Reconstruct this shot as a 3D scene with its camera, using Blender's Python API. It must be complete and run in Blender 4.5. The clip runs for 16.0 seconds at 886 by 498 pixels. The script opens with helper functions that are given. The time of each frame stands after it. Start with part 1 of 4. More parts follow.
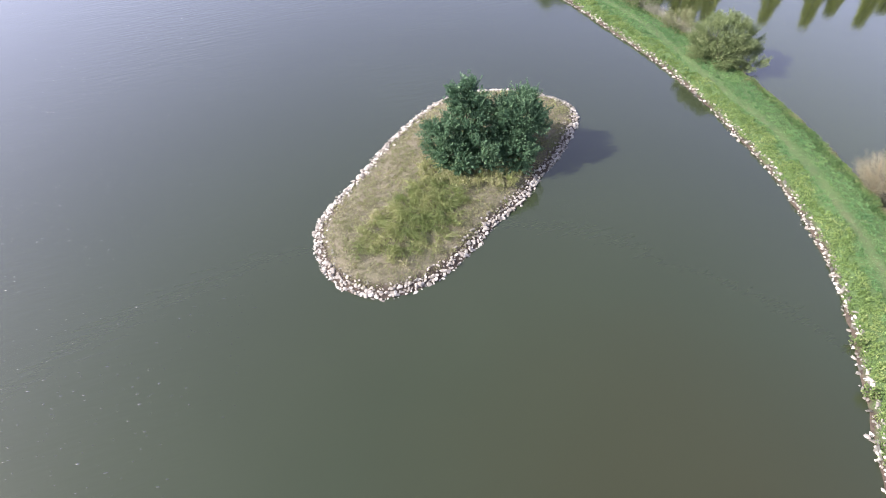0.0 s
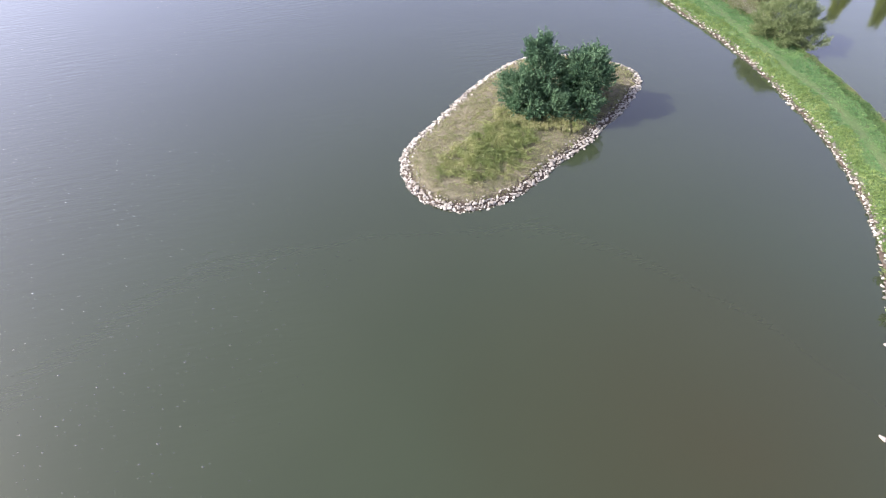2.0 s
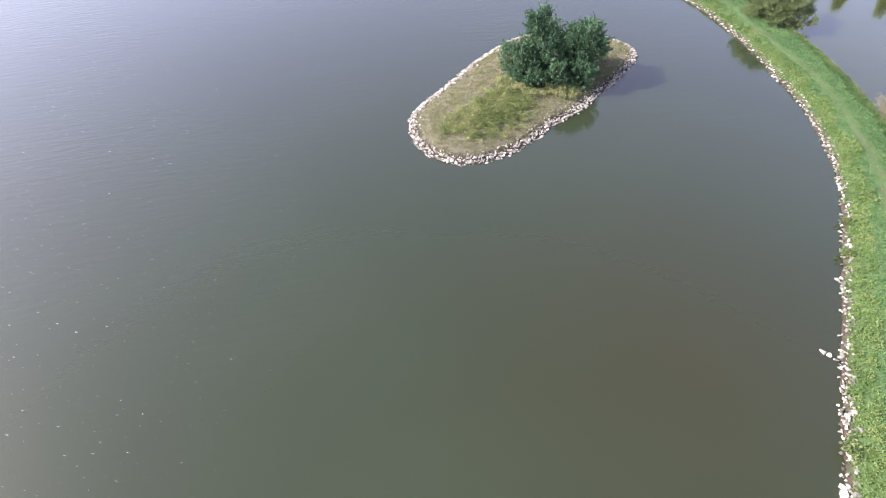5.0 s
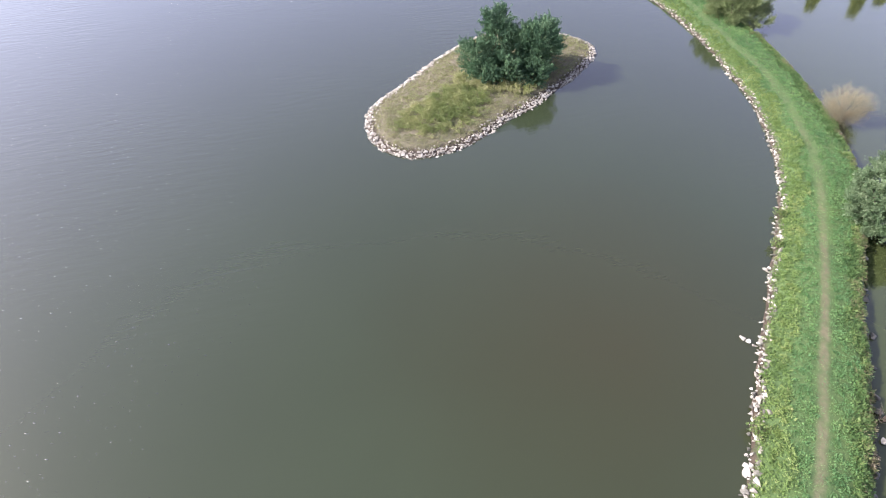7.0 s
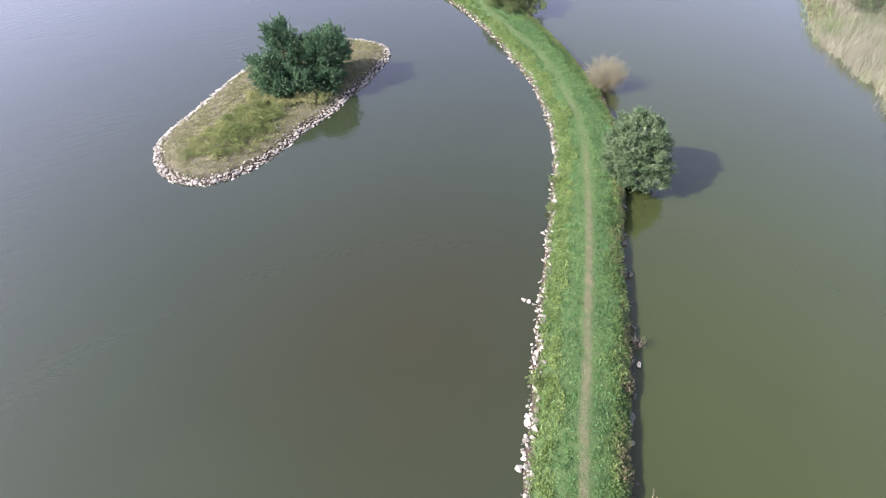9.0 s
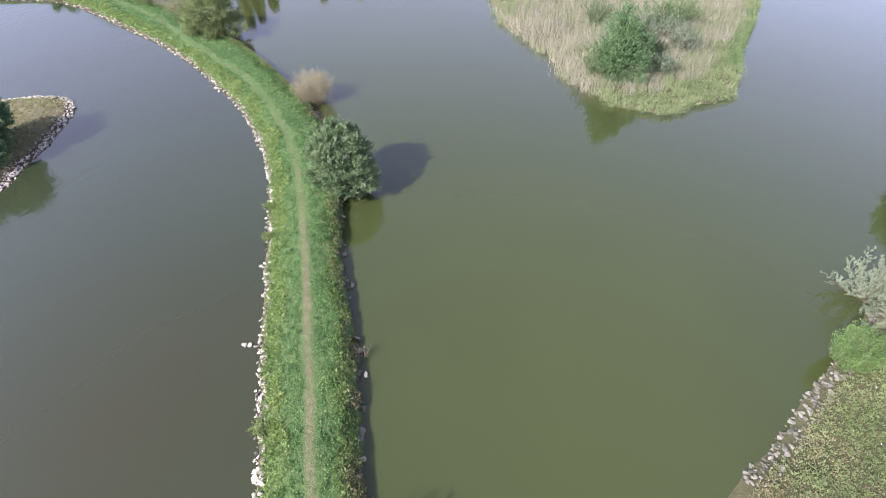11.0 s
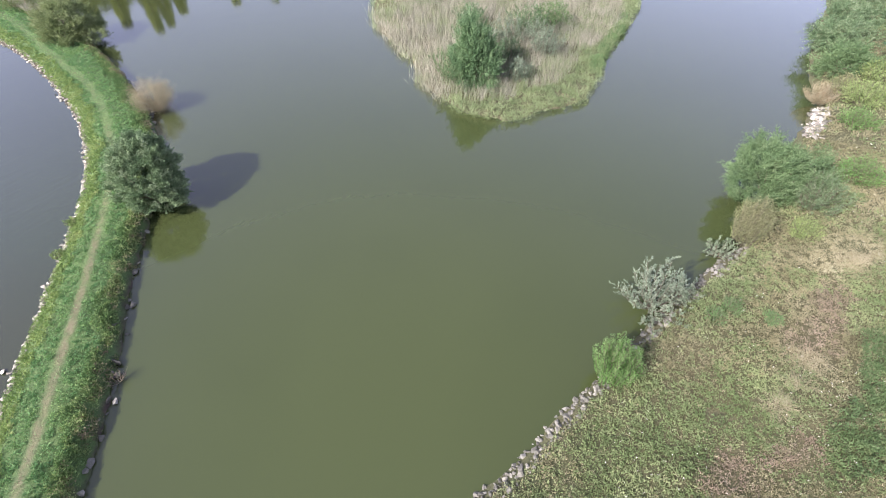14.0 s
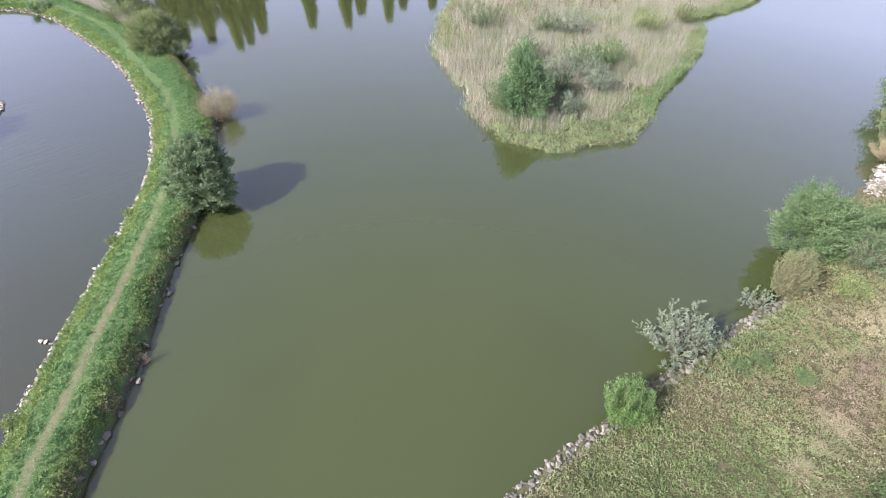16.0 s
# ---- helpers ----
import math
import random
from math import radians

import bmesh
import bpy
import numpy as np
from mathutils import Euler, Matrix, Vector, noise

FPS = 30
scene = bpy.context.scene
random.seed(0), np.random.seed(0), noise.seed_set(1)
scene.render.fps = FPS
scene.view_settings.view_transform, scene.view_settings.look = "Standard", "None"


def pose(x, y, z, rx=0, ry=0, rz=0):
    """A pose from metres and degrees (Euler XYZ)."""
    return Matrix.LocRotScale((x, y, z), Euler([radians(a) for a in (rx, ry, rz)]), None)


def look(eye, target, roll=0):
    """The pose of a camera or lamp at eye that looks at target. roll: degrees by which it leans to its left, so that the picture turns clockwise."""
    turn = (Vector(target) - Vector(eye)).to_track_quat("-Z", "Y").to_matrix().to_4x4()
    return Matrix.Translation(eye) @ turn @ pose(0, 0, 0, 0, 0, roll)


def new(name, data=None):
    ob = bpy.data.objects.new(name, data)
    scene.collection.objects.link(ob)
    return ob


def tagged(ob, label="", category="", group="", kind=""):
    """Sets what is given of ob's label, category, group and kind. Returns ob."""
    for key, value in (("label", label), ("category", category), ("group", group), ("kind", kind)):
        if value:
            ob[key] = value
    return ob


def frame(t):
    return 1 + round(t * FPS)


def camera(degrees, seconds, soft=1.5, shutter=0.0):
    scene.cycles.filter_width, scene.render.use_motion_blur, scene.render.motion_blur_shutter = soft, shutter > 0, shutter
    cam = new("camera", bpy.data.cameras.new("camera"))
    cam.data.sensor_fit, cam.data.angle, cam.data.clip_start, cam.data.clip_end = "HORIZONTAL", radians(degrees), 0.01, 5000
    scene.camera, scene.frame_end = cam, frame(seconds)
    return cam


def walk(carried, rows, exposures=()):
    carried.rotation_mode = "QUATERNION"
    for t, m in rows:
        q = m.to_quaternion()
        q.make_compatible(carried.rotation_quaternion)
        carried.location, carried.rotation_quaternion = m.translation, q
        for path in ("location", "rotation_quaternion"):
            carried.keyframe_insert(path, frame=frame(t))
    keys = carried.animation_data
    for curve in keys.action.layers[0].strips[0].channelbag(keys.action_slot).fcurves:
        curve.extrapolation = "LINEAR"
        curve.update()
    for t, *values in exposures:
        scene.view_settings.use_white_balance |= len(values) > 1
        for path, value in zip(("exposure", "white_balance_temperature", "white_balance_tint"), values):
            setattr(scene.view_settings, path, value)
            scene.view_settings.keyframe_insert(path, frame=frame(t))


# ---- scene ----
cam = camera(79.8, 16.0, 1.0)
PATH = [
    (0, (0.413, -0.473, 20.478), (0.401, 0.917, 19.04), -1.9),
    (0.5, (0.153, -1.729, 20.509), (0.093, -0.341, 19.07), -1.9),
    (1, (-0.256, -3.163, 20.468), (-0.389, -1.78, 19.029), -1.9),
    (1.5, (-0.733, -4.928, 20.442), (-0.877, -3.544, 19.005), -1.8),
    (2, (-1.138, -6.67, 20.267), (-1.302, -5.282, 18.836), -1.9),
    (2.5, (-1.321, -8.019, 20.215), (-1.495, -6.63, 18.786), -1.9),
    (3, (-1.274, -9.045, 20.075), (-1.462, -7.653, 18.652), -2.0),
    (3.5, (-1.013, -9.844, 20.124), (-1.221, -8.454, 18.7), -2.1),
    (4, (-0.662, -10.46, 20.333), (-0.879, -9.078, 18.904), -2.3),
    (6.5, (2.229, -11.311, 20.46), (2.015, -9.938, 19.021), -2.0),
    (7, (3.339, -11.512, 20.413), (3.124, -10.133, 18.98), -2.0),
    (7.5, (4.471, -11.645, 20.528), (4.256, -10.266, 19.096), -2.1),
    (8, (5.75, -11.776, 20.581), (5.589, -10.387, 19.151), -2.0),
    (8.5, (7.245, -11.825, 20.569), (7.227, -10.426, 19.14), -2.0),
    (9, (8.773, -11.896, 20.51), (8.935, -10.505, 19.083), -1.9),
    (9.5, (10.411, -12.048, 20.515), (10.671, -10.672, 19.088), -1.9),
    (10, (12.129, -12.295, 20.548), (12.599, -10.976, 19.12), -1.8),
    (10.2, (12.747, -12.415, 20.54), (13.291, -11.123, 19.114), -1.6),
    (12.3, (19.267, -14.413, 19.993), (20.079, -13.249, 18.584), -0.0),
    (12.5, (19.889, -14.727, 20.109), (20.711, -13.573, 18.698), 0.0),
    (13, (21.397, -15.538, 20.263), (22.236, -14.401, 18.848), 0.2),
    (13.5, (22.827, -16.465, 20.321), (23.666, -15.329, 18.905), 0.1),
    (14, (24.005, -17.31, 20.331), (24.78, -16.129, 18.915), 0.1),
    (14.5, (24.92, -18.066, 20.294), (25.609, -16.832, 18.879), 0.1),
    (15, (25.164, -18.426, 20.256), (25.817, -17.174, 18.84), 0.2),
    (15.5, (25.039, -18.462, 20.196), (25.677, -17.19, 18.791), 0.3),
    (16, (24.968, -18.428, 20.184), (25.609, -17.085, 18.848), 0.4),
]
walk(cam, [(t, look(eye, target, roll)) for t, eye, target, roll in PATH],
     exposures=[(0, 1.22, 6450, 22), (10, 1.22, 6450, 22), (12.8, 1.27, 6450, 22), (16, 1.27, 6450, 22)])

# ---- light ----
SUN_TO = Vector((-1.36, -0.21, 1.0)).normalized()
sun_data = bpy.data.lights.new("sun", "SUN")
sun_data.energy, sun_data.angle, sun_data.color = 4.5, radians(0.53), (1.0, 0.96, 0.90)
sun = new("sun", sun_data)
sun.matrix_world = look((0, 0, 60), Vector((0, 0, 60)) - SUN_TO)
world = bpy.data.worlds.new("world")
scene.world = world
world.use_nodes = True
wn = world.node_tree
sky = wn.nodes.new("ShaderNodeTexSky")
sky.sky_type, sky.sun_disc = "NISHITA", False
sky.sun_elevation = math.asin(SUN_TO.z)
sky.sun_rotation = math.atan2(SUN_TO.x, SUN_TO.y)
sky.dust_density, sky.air_density, sky.ozone_density = 1.9, 0.95, 0.9
wn.nodes["Background"].inputs["Strength"].default_value = 0.146
haze = wn.nodes.new("ShaderNodeHueSaturation")
haze.inputs["Saturation"].default_value = 0.71
haze.inputs["Hue"].default_value = 0.522
wn.links.new(sky.outputs["Color"], haze.inputs["Color"])
wn.links.new(haze.outputs["Color"], wn.nodes["Background"].inputs["Color"])

# ---- materials ----


def node(nt, kind, **inputs):
    n = nt.nodes.new(kind)
    for key, value in inputs.items():
        n.inputs[key.replace("_", " ")].default_value = value
    return n


def ramp(nt, fac, stops):
    n = nt.nodes.new("ShaderNodeValToRGB")
    els = n.color_ramp.elements
    while len(els) < len(stops):
        els.new(0.5)
    for e, (p, c) in zip(els, stops):
        e.position, e.color = p, (*c, 1) if len(c) == 3 else c
    nt.links.new(fac, n.inputs["Fac"])
    return n.outputs["Color"]


def mixed(nt, fac, a, b, how="MIX"):
    n = nt.nodes.new("ShaderNodeMix")
    n.data_type, n.blend_type = "RGBA", how
    for socket, v in ((n.inputs[0], fac), (n.inputs[6], a), (n.inputs[7], b)):
        if isinstance(v, bpy.types.NodeSocket):
            nt.links.new(v, socket)
        elif isinstance(v, (int, float)):
            socket.default_value = v
        else:
            socket.default_value = (*v, 1)
    return n.outputs[2]


def noise_of(nt, scale, detail=4.0, rough=0.55, vector=None):
    n = node(nt, "ShaderNodeTexNoise", Scale=scale, Detail=detail, Roughness=rough)
    if vector is None:
        vector = nt.nodes.new("ShaderNodeTexCoord").outputs["Object"]
    nt.links.new(vector, n.inputs["Vector"])
    return n.outputs["Fac"]


def bump(nt, height, strength, distance):
    n = node(nt, "ShaderNodeBump", Strength=strength, Distance=distance)
    nt.links.new(height, n.inputs["Height"])
    return n.outputs["Normal"]


def material(name):
    m = bpy.data.materials.new(name)
    m.use_nodes = True
    return m, m.node_tree, m.node_tree.nodes["Principled BSDF"]


def attribute(nt, name):
    n = nt.nodes.new("ShaderNodeAttribute")
    n.attribute_name = name
    return n.outputs["Fac"]


def math_node(nt, how, *values):
    n = nt.nodes.new("ShaderNodeMath")
    n.operation = how
    for k, v in enumerate(values):
        if isinstance(v, (int, float)):
            n.inputs[k].default_value = v
        else:
            nt.links.new(v, n.inputs[k])
    return n.outputs[0]


def clamp_range(nt, value, a, b, c=0.0, d=1.0):
    n = nt.nodes.new("ShaderNodeMapRange")
    nt.links.new(value, n.inputs["Value"])
    for key, v in zip(("From Min", "From Max", "To Min", "To Max"), (a, b, c, d)):
        n.inputs[key].default_value = v
    return n.outputs["Result"]


def water_material(name, dark, light, ripple, fine_ripple, soft, murk=None, glitter=None):
    """Turbid water: a diffuse body under a surface whose gloss follows Fresnel."""
    m, nt, p = material(name)
    nt.nodes.remove(p)
    body = nt.nodes.new("ShaderNodeBsdfDiffuse")
    coord = nt.nodes.new("ShaderNodeTexCoord").outputs["Object"]
    col = ramp(nt, noise_of(nt, 0.05, 3), [(0.35, dark), (0.65, light)])
    if murk:
        # brown sediment stirred up in one shallow corner: (x, y, inner, outer, colour)
        away = nt.nodes.new("ShaderNodeVectorMath")
        away.operation = "DISTANCE"
        nt.links.new(coord, away.inputs[0])
        away.inputs[1].default_value = (murk[0], murk[1], 0)
        wob = math_node(nt, "MULTIPLY_ADD", noise_of(nt, 0.12, 3), 6.0, away.outputs["Value"])
        col = mixed(nt, clamp_range(nt, wob, murk[2] + 3, murk[3] + 3, 1.0, 0.0), col, murk[4])
    nt.links.new(col, body.inputs["Color"])
    mp = node(nt, "ShaderNodeMapping")
    mp.inputs["Rotation"].default_value = (0, 0, 0.35)
    mp.inputs["Scale"].default_value = (0.5, 1.0, 1.0)
    nt.links.new(coord, mp.inputs["Vector"])
    wind = node(nt, "ShaderNodeMapping")
    wind.vector_type = "TEXTURE"
    wind.inputs["Rotation"].default_value = (0, 0, 0.38)
    wind.inputs["Scale"].default_value = (4.5, 1.0, 1.0)
    nt.links.new(coord, wind.inputs["Vector"])
    fine = noise_of(nt, 2.6, 2, 0.55, wind.outputs["Vector"])
    broad = noise_of(nt, 0.5, 2, 0.5, mp.outputs["Vector"])
    calm = clamp_range(nt, noise_of(nt, 0.05, 2), 0.42, 0.60, 0.12, 1.0)
    n0 = bump(nt, math_node(nt, "MULTIPLY", fine, calm), fine_ripple, 0.1)
    b2 = node(nt, "ShaderNodeBump", Strength=ripple, Distance=0.1)
    nt.links.new(broad, b2.inputs["Height"])
    nt.links.new(n0, b2.inputs["Normal"])
    gloss = node(nt, "ShaderNodeBsdfGlossy", Roughness=soft)
    fres = node(nt, "ShaderNodeFresnel", IOR=1.33)
    nt.links.new(b2.outputs["Normal"], gloss.inputs["Normal"])
    nt.links.new(b2.outputs["Normal"], fres.inputs["Normal"])
    rise = math_node(nt, "POWER", clamp_range(nt, fres.outputs["Fac"], 0.019, 0.20), 0.72)
    fac = clamp_range(nt, rise, 0.0, 1.0, 0.036, 0.55)
    mix = nt.nodes.new("ShaderNodeMixShader")
    nt.links.new(fac, mix.inputs[0])
    nt.links.new(body.outputs[0], mix.inputs[1])
    nt.links.new(gloss.outputs[0], mix.inputs[2])
    out = mix.outputs[0]
    if glitter:
        # short steep wavelets, mirror-bright to add sun glints, only west of x = glitter
        sep = nt.nodes.new("ShaderNodeSeparateXYZ")
        nt.links.new(coord, sep.inputs[0])
        glint_side = clamp_range(nt, sep.outputs["X"], glitter, glitter - 14.0)
        crest = clamp_range(nt, noise_of(nt, 7.0, 1.0, 0.5, mp.outputs["Vector"]), 0.70, 0.86)
        steep = bump(nt, math_node(nt, "MULTIPLY", crest, glint_side), 1.0, 0.07)
        spark = node(nt, "ShaderNodeBsdfGlossy", Roughness=0.045)
        nt.links.new(steep, spark.inputs["Normal"])
        second = nt.nodes.new("ShaderNodeMixShader")
        nt.links.new(math_node(nt, "MULTIPLY", math_node(nt, "MULTIPLY", crest, glint_side), 0.6), second.inputs[0])
        nt.links.new(out, second.inputs[1])
        nt.links.new(spark.outputs[0], second.inputs[2])
        out = second.outputs[0]
    nt.links.new(out, nt.nodes["Material Output"].inputs["Surface"])
    return m


def foliage_material(name, stops, translucent=0.3, rough=0.6, patch=None, gain=1.35, toned=0.6):
    """Leaves: each plant or twig has a tone of its own, and each leaf varies about it."""
    stops = [(s, tuple(min(v * gain, 0.8) for v in c)) for s, c in stops]
    m, nt, p = material(name)
    geo = nt.nodes.new("ShaderNodeNewGeometry")
    own = math_node(nt, "MULTIPLY", geo.outputs["Random Per Island"], 1.0 - toned)
    col = ramp(nt, math_node(nt, "MULTIPLY_ADD", attribute(nt, "tone"), toned, own), stops)
    broad = noise_of(nt, 0.5 if patch is None else patch, 3)
    col = mixed(nt, clamp_range(nt, broad, 0.3, 0.7), mixed(nt, 1.0, col, (0.80, 0.84, 0.84), "MULTIPLY"), col)
    nt.links.new(col, p.inputs["Base Color"])
    p.inputs["Roughness"].default_value = rough
    p.inputs["Specular IOR Level"].default_value = 0.3
    t = nt.nodes.new("ShaderNodeBsdfTranslucent")
    nt.links.new(col, t.inputs["Color"])
    mix = nt.nodes.new("ShaderNodeMixShader")
    mix.inputs[0].default_value = translucent
    nt.links.new(p.outputs[0], mix.inputs[1])
    nt.links.new(t.outputs[0], mix.inputs[2])
    nt.links.new(mix.outputs[0], nt.nodes["Material Output"].inputs["Surface"])
    return m


def soil_material(name, broad_stops, fine_stops, broad_scale, trail=None, margin=None):
    m, nt, p = material(name)
    a = ramp(nt, noise_of(nt, broad_scale, 5, 0.6), broad_stops)
    b = ramp(nt, noise_of(nt, 6.0, 5, 0.7), fine_stops)
    col = mixed(nt, 0.5, a, b)
    if trail:
        wobble = noise_of(nt, 1.6, 3)
        d = nt.nodes.new("ShaderNodeMath")
        d.operation = "MULTIPLY_ADD"
        nt.links.new(wobble, d.inputs[0])
        d.inputs[1].default_value = 0.3
        nt.links.new(attribute(nt, "trail"), d.inputs[2])
        worn = clamp_range(nt, d.outputs[0], 0.22, 0.40, 0.85, 0.0)
        fade = nt.nodes.new("ShaderNodeMath")
        fade.operation = "MULTIPLY"
        nt.links.new(worn, fade.inputs[0])
        nt.links.new(clamp_range(nt, attribute(nt, "wear"), 0.0, 1.0), fade.inputs[1])
        col = mixed(nt, fade.outputs[0], col, ramp(nt, noise_of(nt, 4.0, 4), trail))
    if margin:
        w = nt.nodes.new("ShaderNodeMath")
        w.operation = "MULTIPLY_ADD"
        nt.links.new(noise_of(nt, 1.2, 4), w.inputs[0])
        w.inputs[1].default_value = -0.8
        nt.links.new(attribute(nt, "edge"), w.inputs[2])
        col = mixed(nt, clamp_range(nt, w.outputs[0], -0.1, 0.2, 1.0, 0.0), col, ramp(nt, noise_of(nt, 5.0, 5), margin))
    nt.links.new(col, p.inputs["Base Color"])
    p.inputs["Roughness"].default_value = 0.95
    nt.links.new(bump(nt, noise_of(nt, 9.0, 5, 0.7), 0.8, 0.08), p.inputs["Normal"])
    return m


def stone_material(name, stops):
    m, nt, p = material(name)
    info = nt.nodes.new("ShaderNodeObjectInfo")
    geo = nt.nodes.new("ShaderNodeNewGeometry")
    add = nt.nodes.new("ShaderNodeMath")
    nt.links.new(info.outputs["Random"], add.inputs[0])
    nt.links.new(geo.outputs["Random Per Island"], add.inputs[1])
    frac = nt.nodes.new("ShaderNodeMath")
    frac.operation = "FRACT"
    nt.links.new(add.outputs[0], frac.inputs[0])
    col = ramp(nt, frac.outputs[0], stops)
    grain = ramp(nt, noise_of(nt, 7.0, 5, 0.7), [(0.3, (0.62, 0.6, 0.58)), (0.65, (1, 1, 1))])
    nt.links.new(mixed(nt, 1.0, col, grain, "MULTIPLY"), p.inputs["Base Color"])
    p.inputs["Roughness"].default_value = 0.85
    nt.links.new(bump(nt, noise_of(nt, 14.0, 4), 0.5, 0.02), p.inputs["Normal"])
    return m


def bark_material(name, stops):
    m, nt, p = material(name)
    nt.links.new(ramp(nt, noise_of(nt, 9.0, 4), stops), p.inputs["Base Color"])
    p.inputs["Roughness"].default_value = 0.9
    nt.links.new(bump(nt, noise_of(nt, 30.0, 3), 0.6, 0.01), p.inputs["Normal"])
    return m


WATER_WEST = water_material("turbid_grey_water", (0.027, 0.037, 0.0185), (0.0315, 0.0425, 0.022), 0.05, 0.14, 0.09,
                            (9.0, 3.0, 0.0, 13.0, (0.031, 0.033, 0.0155)), -7.0)
WATER_EAST = water_material("turbid_green_water", (0.037, 0.0495, 0.017), (0.0425, 0.056, 0.0198), 0.06, 0.03, 0.07)
SOIL_DIKE = soil_material("grassed_dike_soil", [(0.35, (0.045, 0.095, 0.032)), (0.65, (0.075, 0.135, 0.04))],
                          [(0.3, (0.03, 0.06, 0.02)), (0.7, (0.11, 0.17, 0.055))], 0.5,
                          [(0.3, (0.12, 0.105, 0.062)), (0.7, (0.19, 0.162, 0.104))], [(0.3, (0.032, 0.024, 0.018)), (0.7, (0.085, 0.066, 0.048))])
SOIL_ISLAND = soil_material("dry_island_soil", [(0.3, (0.095, 0.105, 0.053)), (0.5, (0.15, 0.143, 0.088)), (0.7, (0.215, 0.195, 0.135))],
                            [(0.3, (0.055, 0.052, 0.030)), (0.7, (0.25, 0.222, 0.160))], 0.7, None, [(0.3, (0.032, 0.024, 0.018)), (0.7, (0.085, 0.066, 0.048))])
SOIL_MEADOW = soil_material("meadow_soil", [(0.32, (0.060, 0.080, 0.032)), (0.5, (0.088, 0.092, 0.042)), (0.68, (0.112, 0.100, 0.055))],
                            [(0.3, (0.022, 0.028, 0.012)), (0.7, (0.12, 0.115, 0.060))], 0.2)
SOIL_REED = soil_material("reed_mud", [(0.35, (0.10, 0.09, 0.05)), (0.65, (0.14, 0.12, 0.07))],
                          [(0.3, (0.07, 0.06, 0.04)), (0.7, (0.15, 0.13, 0.08))], 0.4)
LIMESTONE = stone_material("pale_limestone", [(0.0, (0.22, 0.205, 0.175)), (0.5, (0.41, 0.395, 0.345)), (1.0, (0.57, 0.552, 0.495))])
GREYSTONE = stone_material("grey_fieldstone", [(0.0, (0.085, 0.086, 0.072)), (0.6, (0.178, 0.178, 0.152)), (1.0, (0.30, 0.298, 0.26))])
BARK = bark_material("grey_brown_bark", [(0.3, (0.07, 0.055, 0.04)), (0.7, (0.15, 0.12, 0.09))])
TWIG = bark_material("tan_twig_bark", [(0.3, (0.20, 0.15, 0.09)), (0.7, (0.30, 0.23, 0.14))])

ALDER = foliage_material("alder_leaf", [(0.0, (0.030, 0.068, 0.038)), (0.5, (0.062, 0.125, 0.066)), (0.85, (0.105, 0.175, 0.092)), (1.0, (0.145, 0.22, 0.12))], 0.22)
ALDER_LIGHT = foliage_material("young_alder_leaf", [(0.0, (0.045, 0.095, 0.045)), (0.6, (0.095, 0.165, 0.076)), (1.0, (0.17, 0.24, 0.125))])
WILLOW_GREY = foliage_material("grey_willow_leaf", [(0.0, (0.045, 0.088, 0.038)), (0.5, (0.105, 0.160, 0.080)), (0.8, (0.180, 0.238, 0.138)), (1.0, (0.27, 0.322, 0.215))])
WILLOW_SILVER = foliage_material("silver_willow_leaf", [(0.0, (0.095, 0.138, 0.088)), (0.6, (0.175, 0.222, 0.152)), (1.0, (0.28, 0.32, 0.245))])
WILLOW_GREEN = foliage_material("green_willow_leaf", [(0.0, (0.05, 0.105, 0.04)), (0.6, (0.105, 0.18, 0.07)), (1.0, (0.19, 0.26, 0.12))])
WILLOW_OLIVE = foliage_material("olive_willow_leaf", [(0.0, (0.080, 0.112, 0.046)), (0.6, (0.150, 0.190, 0.082)), (1.0, (0.235, 0.275, 0.14))])
TAN_LEAF = foliage_material("tan_dry_leaf", [(0.0, (0.105, 0.122, 0.056)), (0.6, (0.18, 0.195, 0.098)), (1.0, (0.29, 0.295, 0.172))])
THICKET = foliage_material("thicket_leaf", [(0.0, (0.050, 0.095, 0.040)), (0.5, (0.098, 0.158, 0.070)), (0.85, (0.155, 0.215, 0.108)), (1.0, (0.22, 0.27, 0.155))])
GREEN_SHRUB = foliage_material("fresh_willow_leaf", [(0.0, (0.052, 0.115, 0.032)), (0.6, (0.105, 0.200, 0.058)), (1.0, (0.20, 0.30, 0.12))])
TWIG_LEAF = foliage_material("pale_twig_leaf", [(0.0, (0.17, 0.155, 0.10)), (0.6, (0.245, 0.22, 0.145)), (1.0, (0.34, 0.31, 0.22))])
BRIGHT = foliage_material("bright_green_leaf", [(0.0, (0.11, 0.16, 0.055)), (0.6, (0.18, 0.24, 0.09)), (1.0, (0.28, 0.33, 0.15))])
RED_GRASS = foliage_material("reddish_seed_head", [(0.0, (0.105, 0.082, 0.055)), (0.5, (0.20, 0.160, 0.118)), (1.0, (0.32, 0.275, 0.21))], 0.25, 0.8, 0.5)
SPRUCE = foliage_material("spruce_needle", [(0.0, (0.13, 0.155, 0.045)), (1.0, (0.24, 0.27, 0.09))])
GRASS_GREEN = foliage_material("dike_grass", [(0.0, (0.042, 0.115, 0.044)), (0.4, (0.088, 0.182, 0.070)), (0.8, (0.155, 0.25, 0.092)), (1.0, (0.22, 0.295, 0.125))], 0.3, 0.6, 0.8, 1.42, 0.75)
TUSSOCK = foliage_material("green_straw", [(0.0, (0.060, 0.090, 0.030)), (0.4, (0.135, 0.165, 0.058)), (0.75, (0.24, 0.235, 0.115)), (1.0, (0.36, 0.33, 0.21))], 0.3, 0.7, 0.9, 1.7, 0.7)
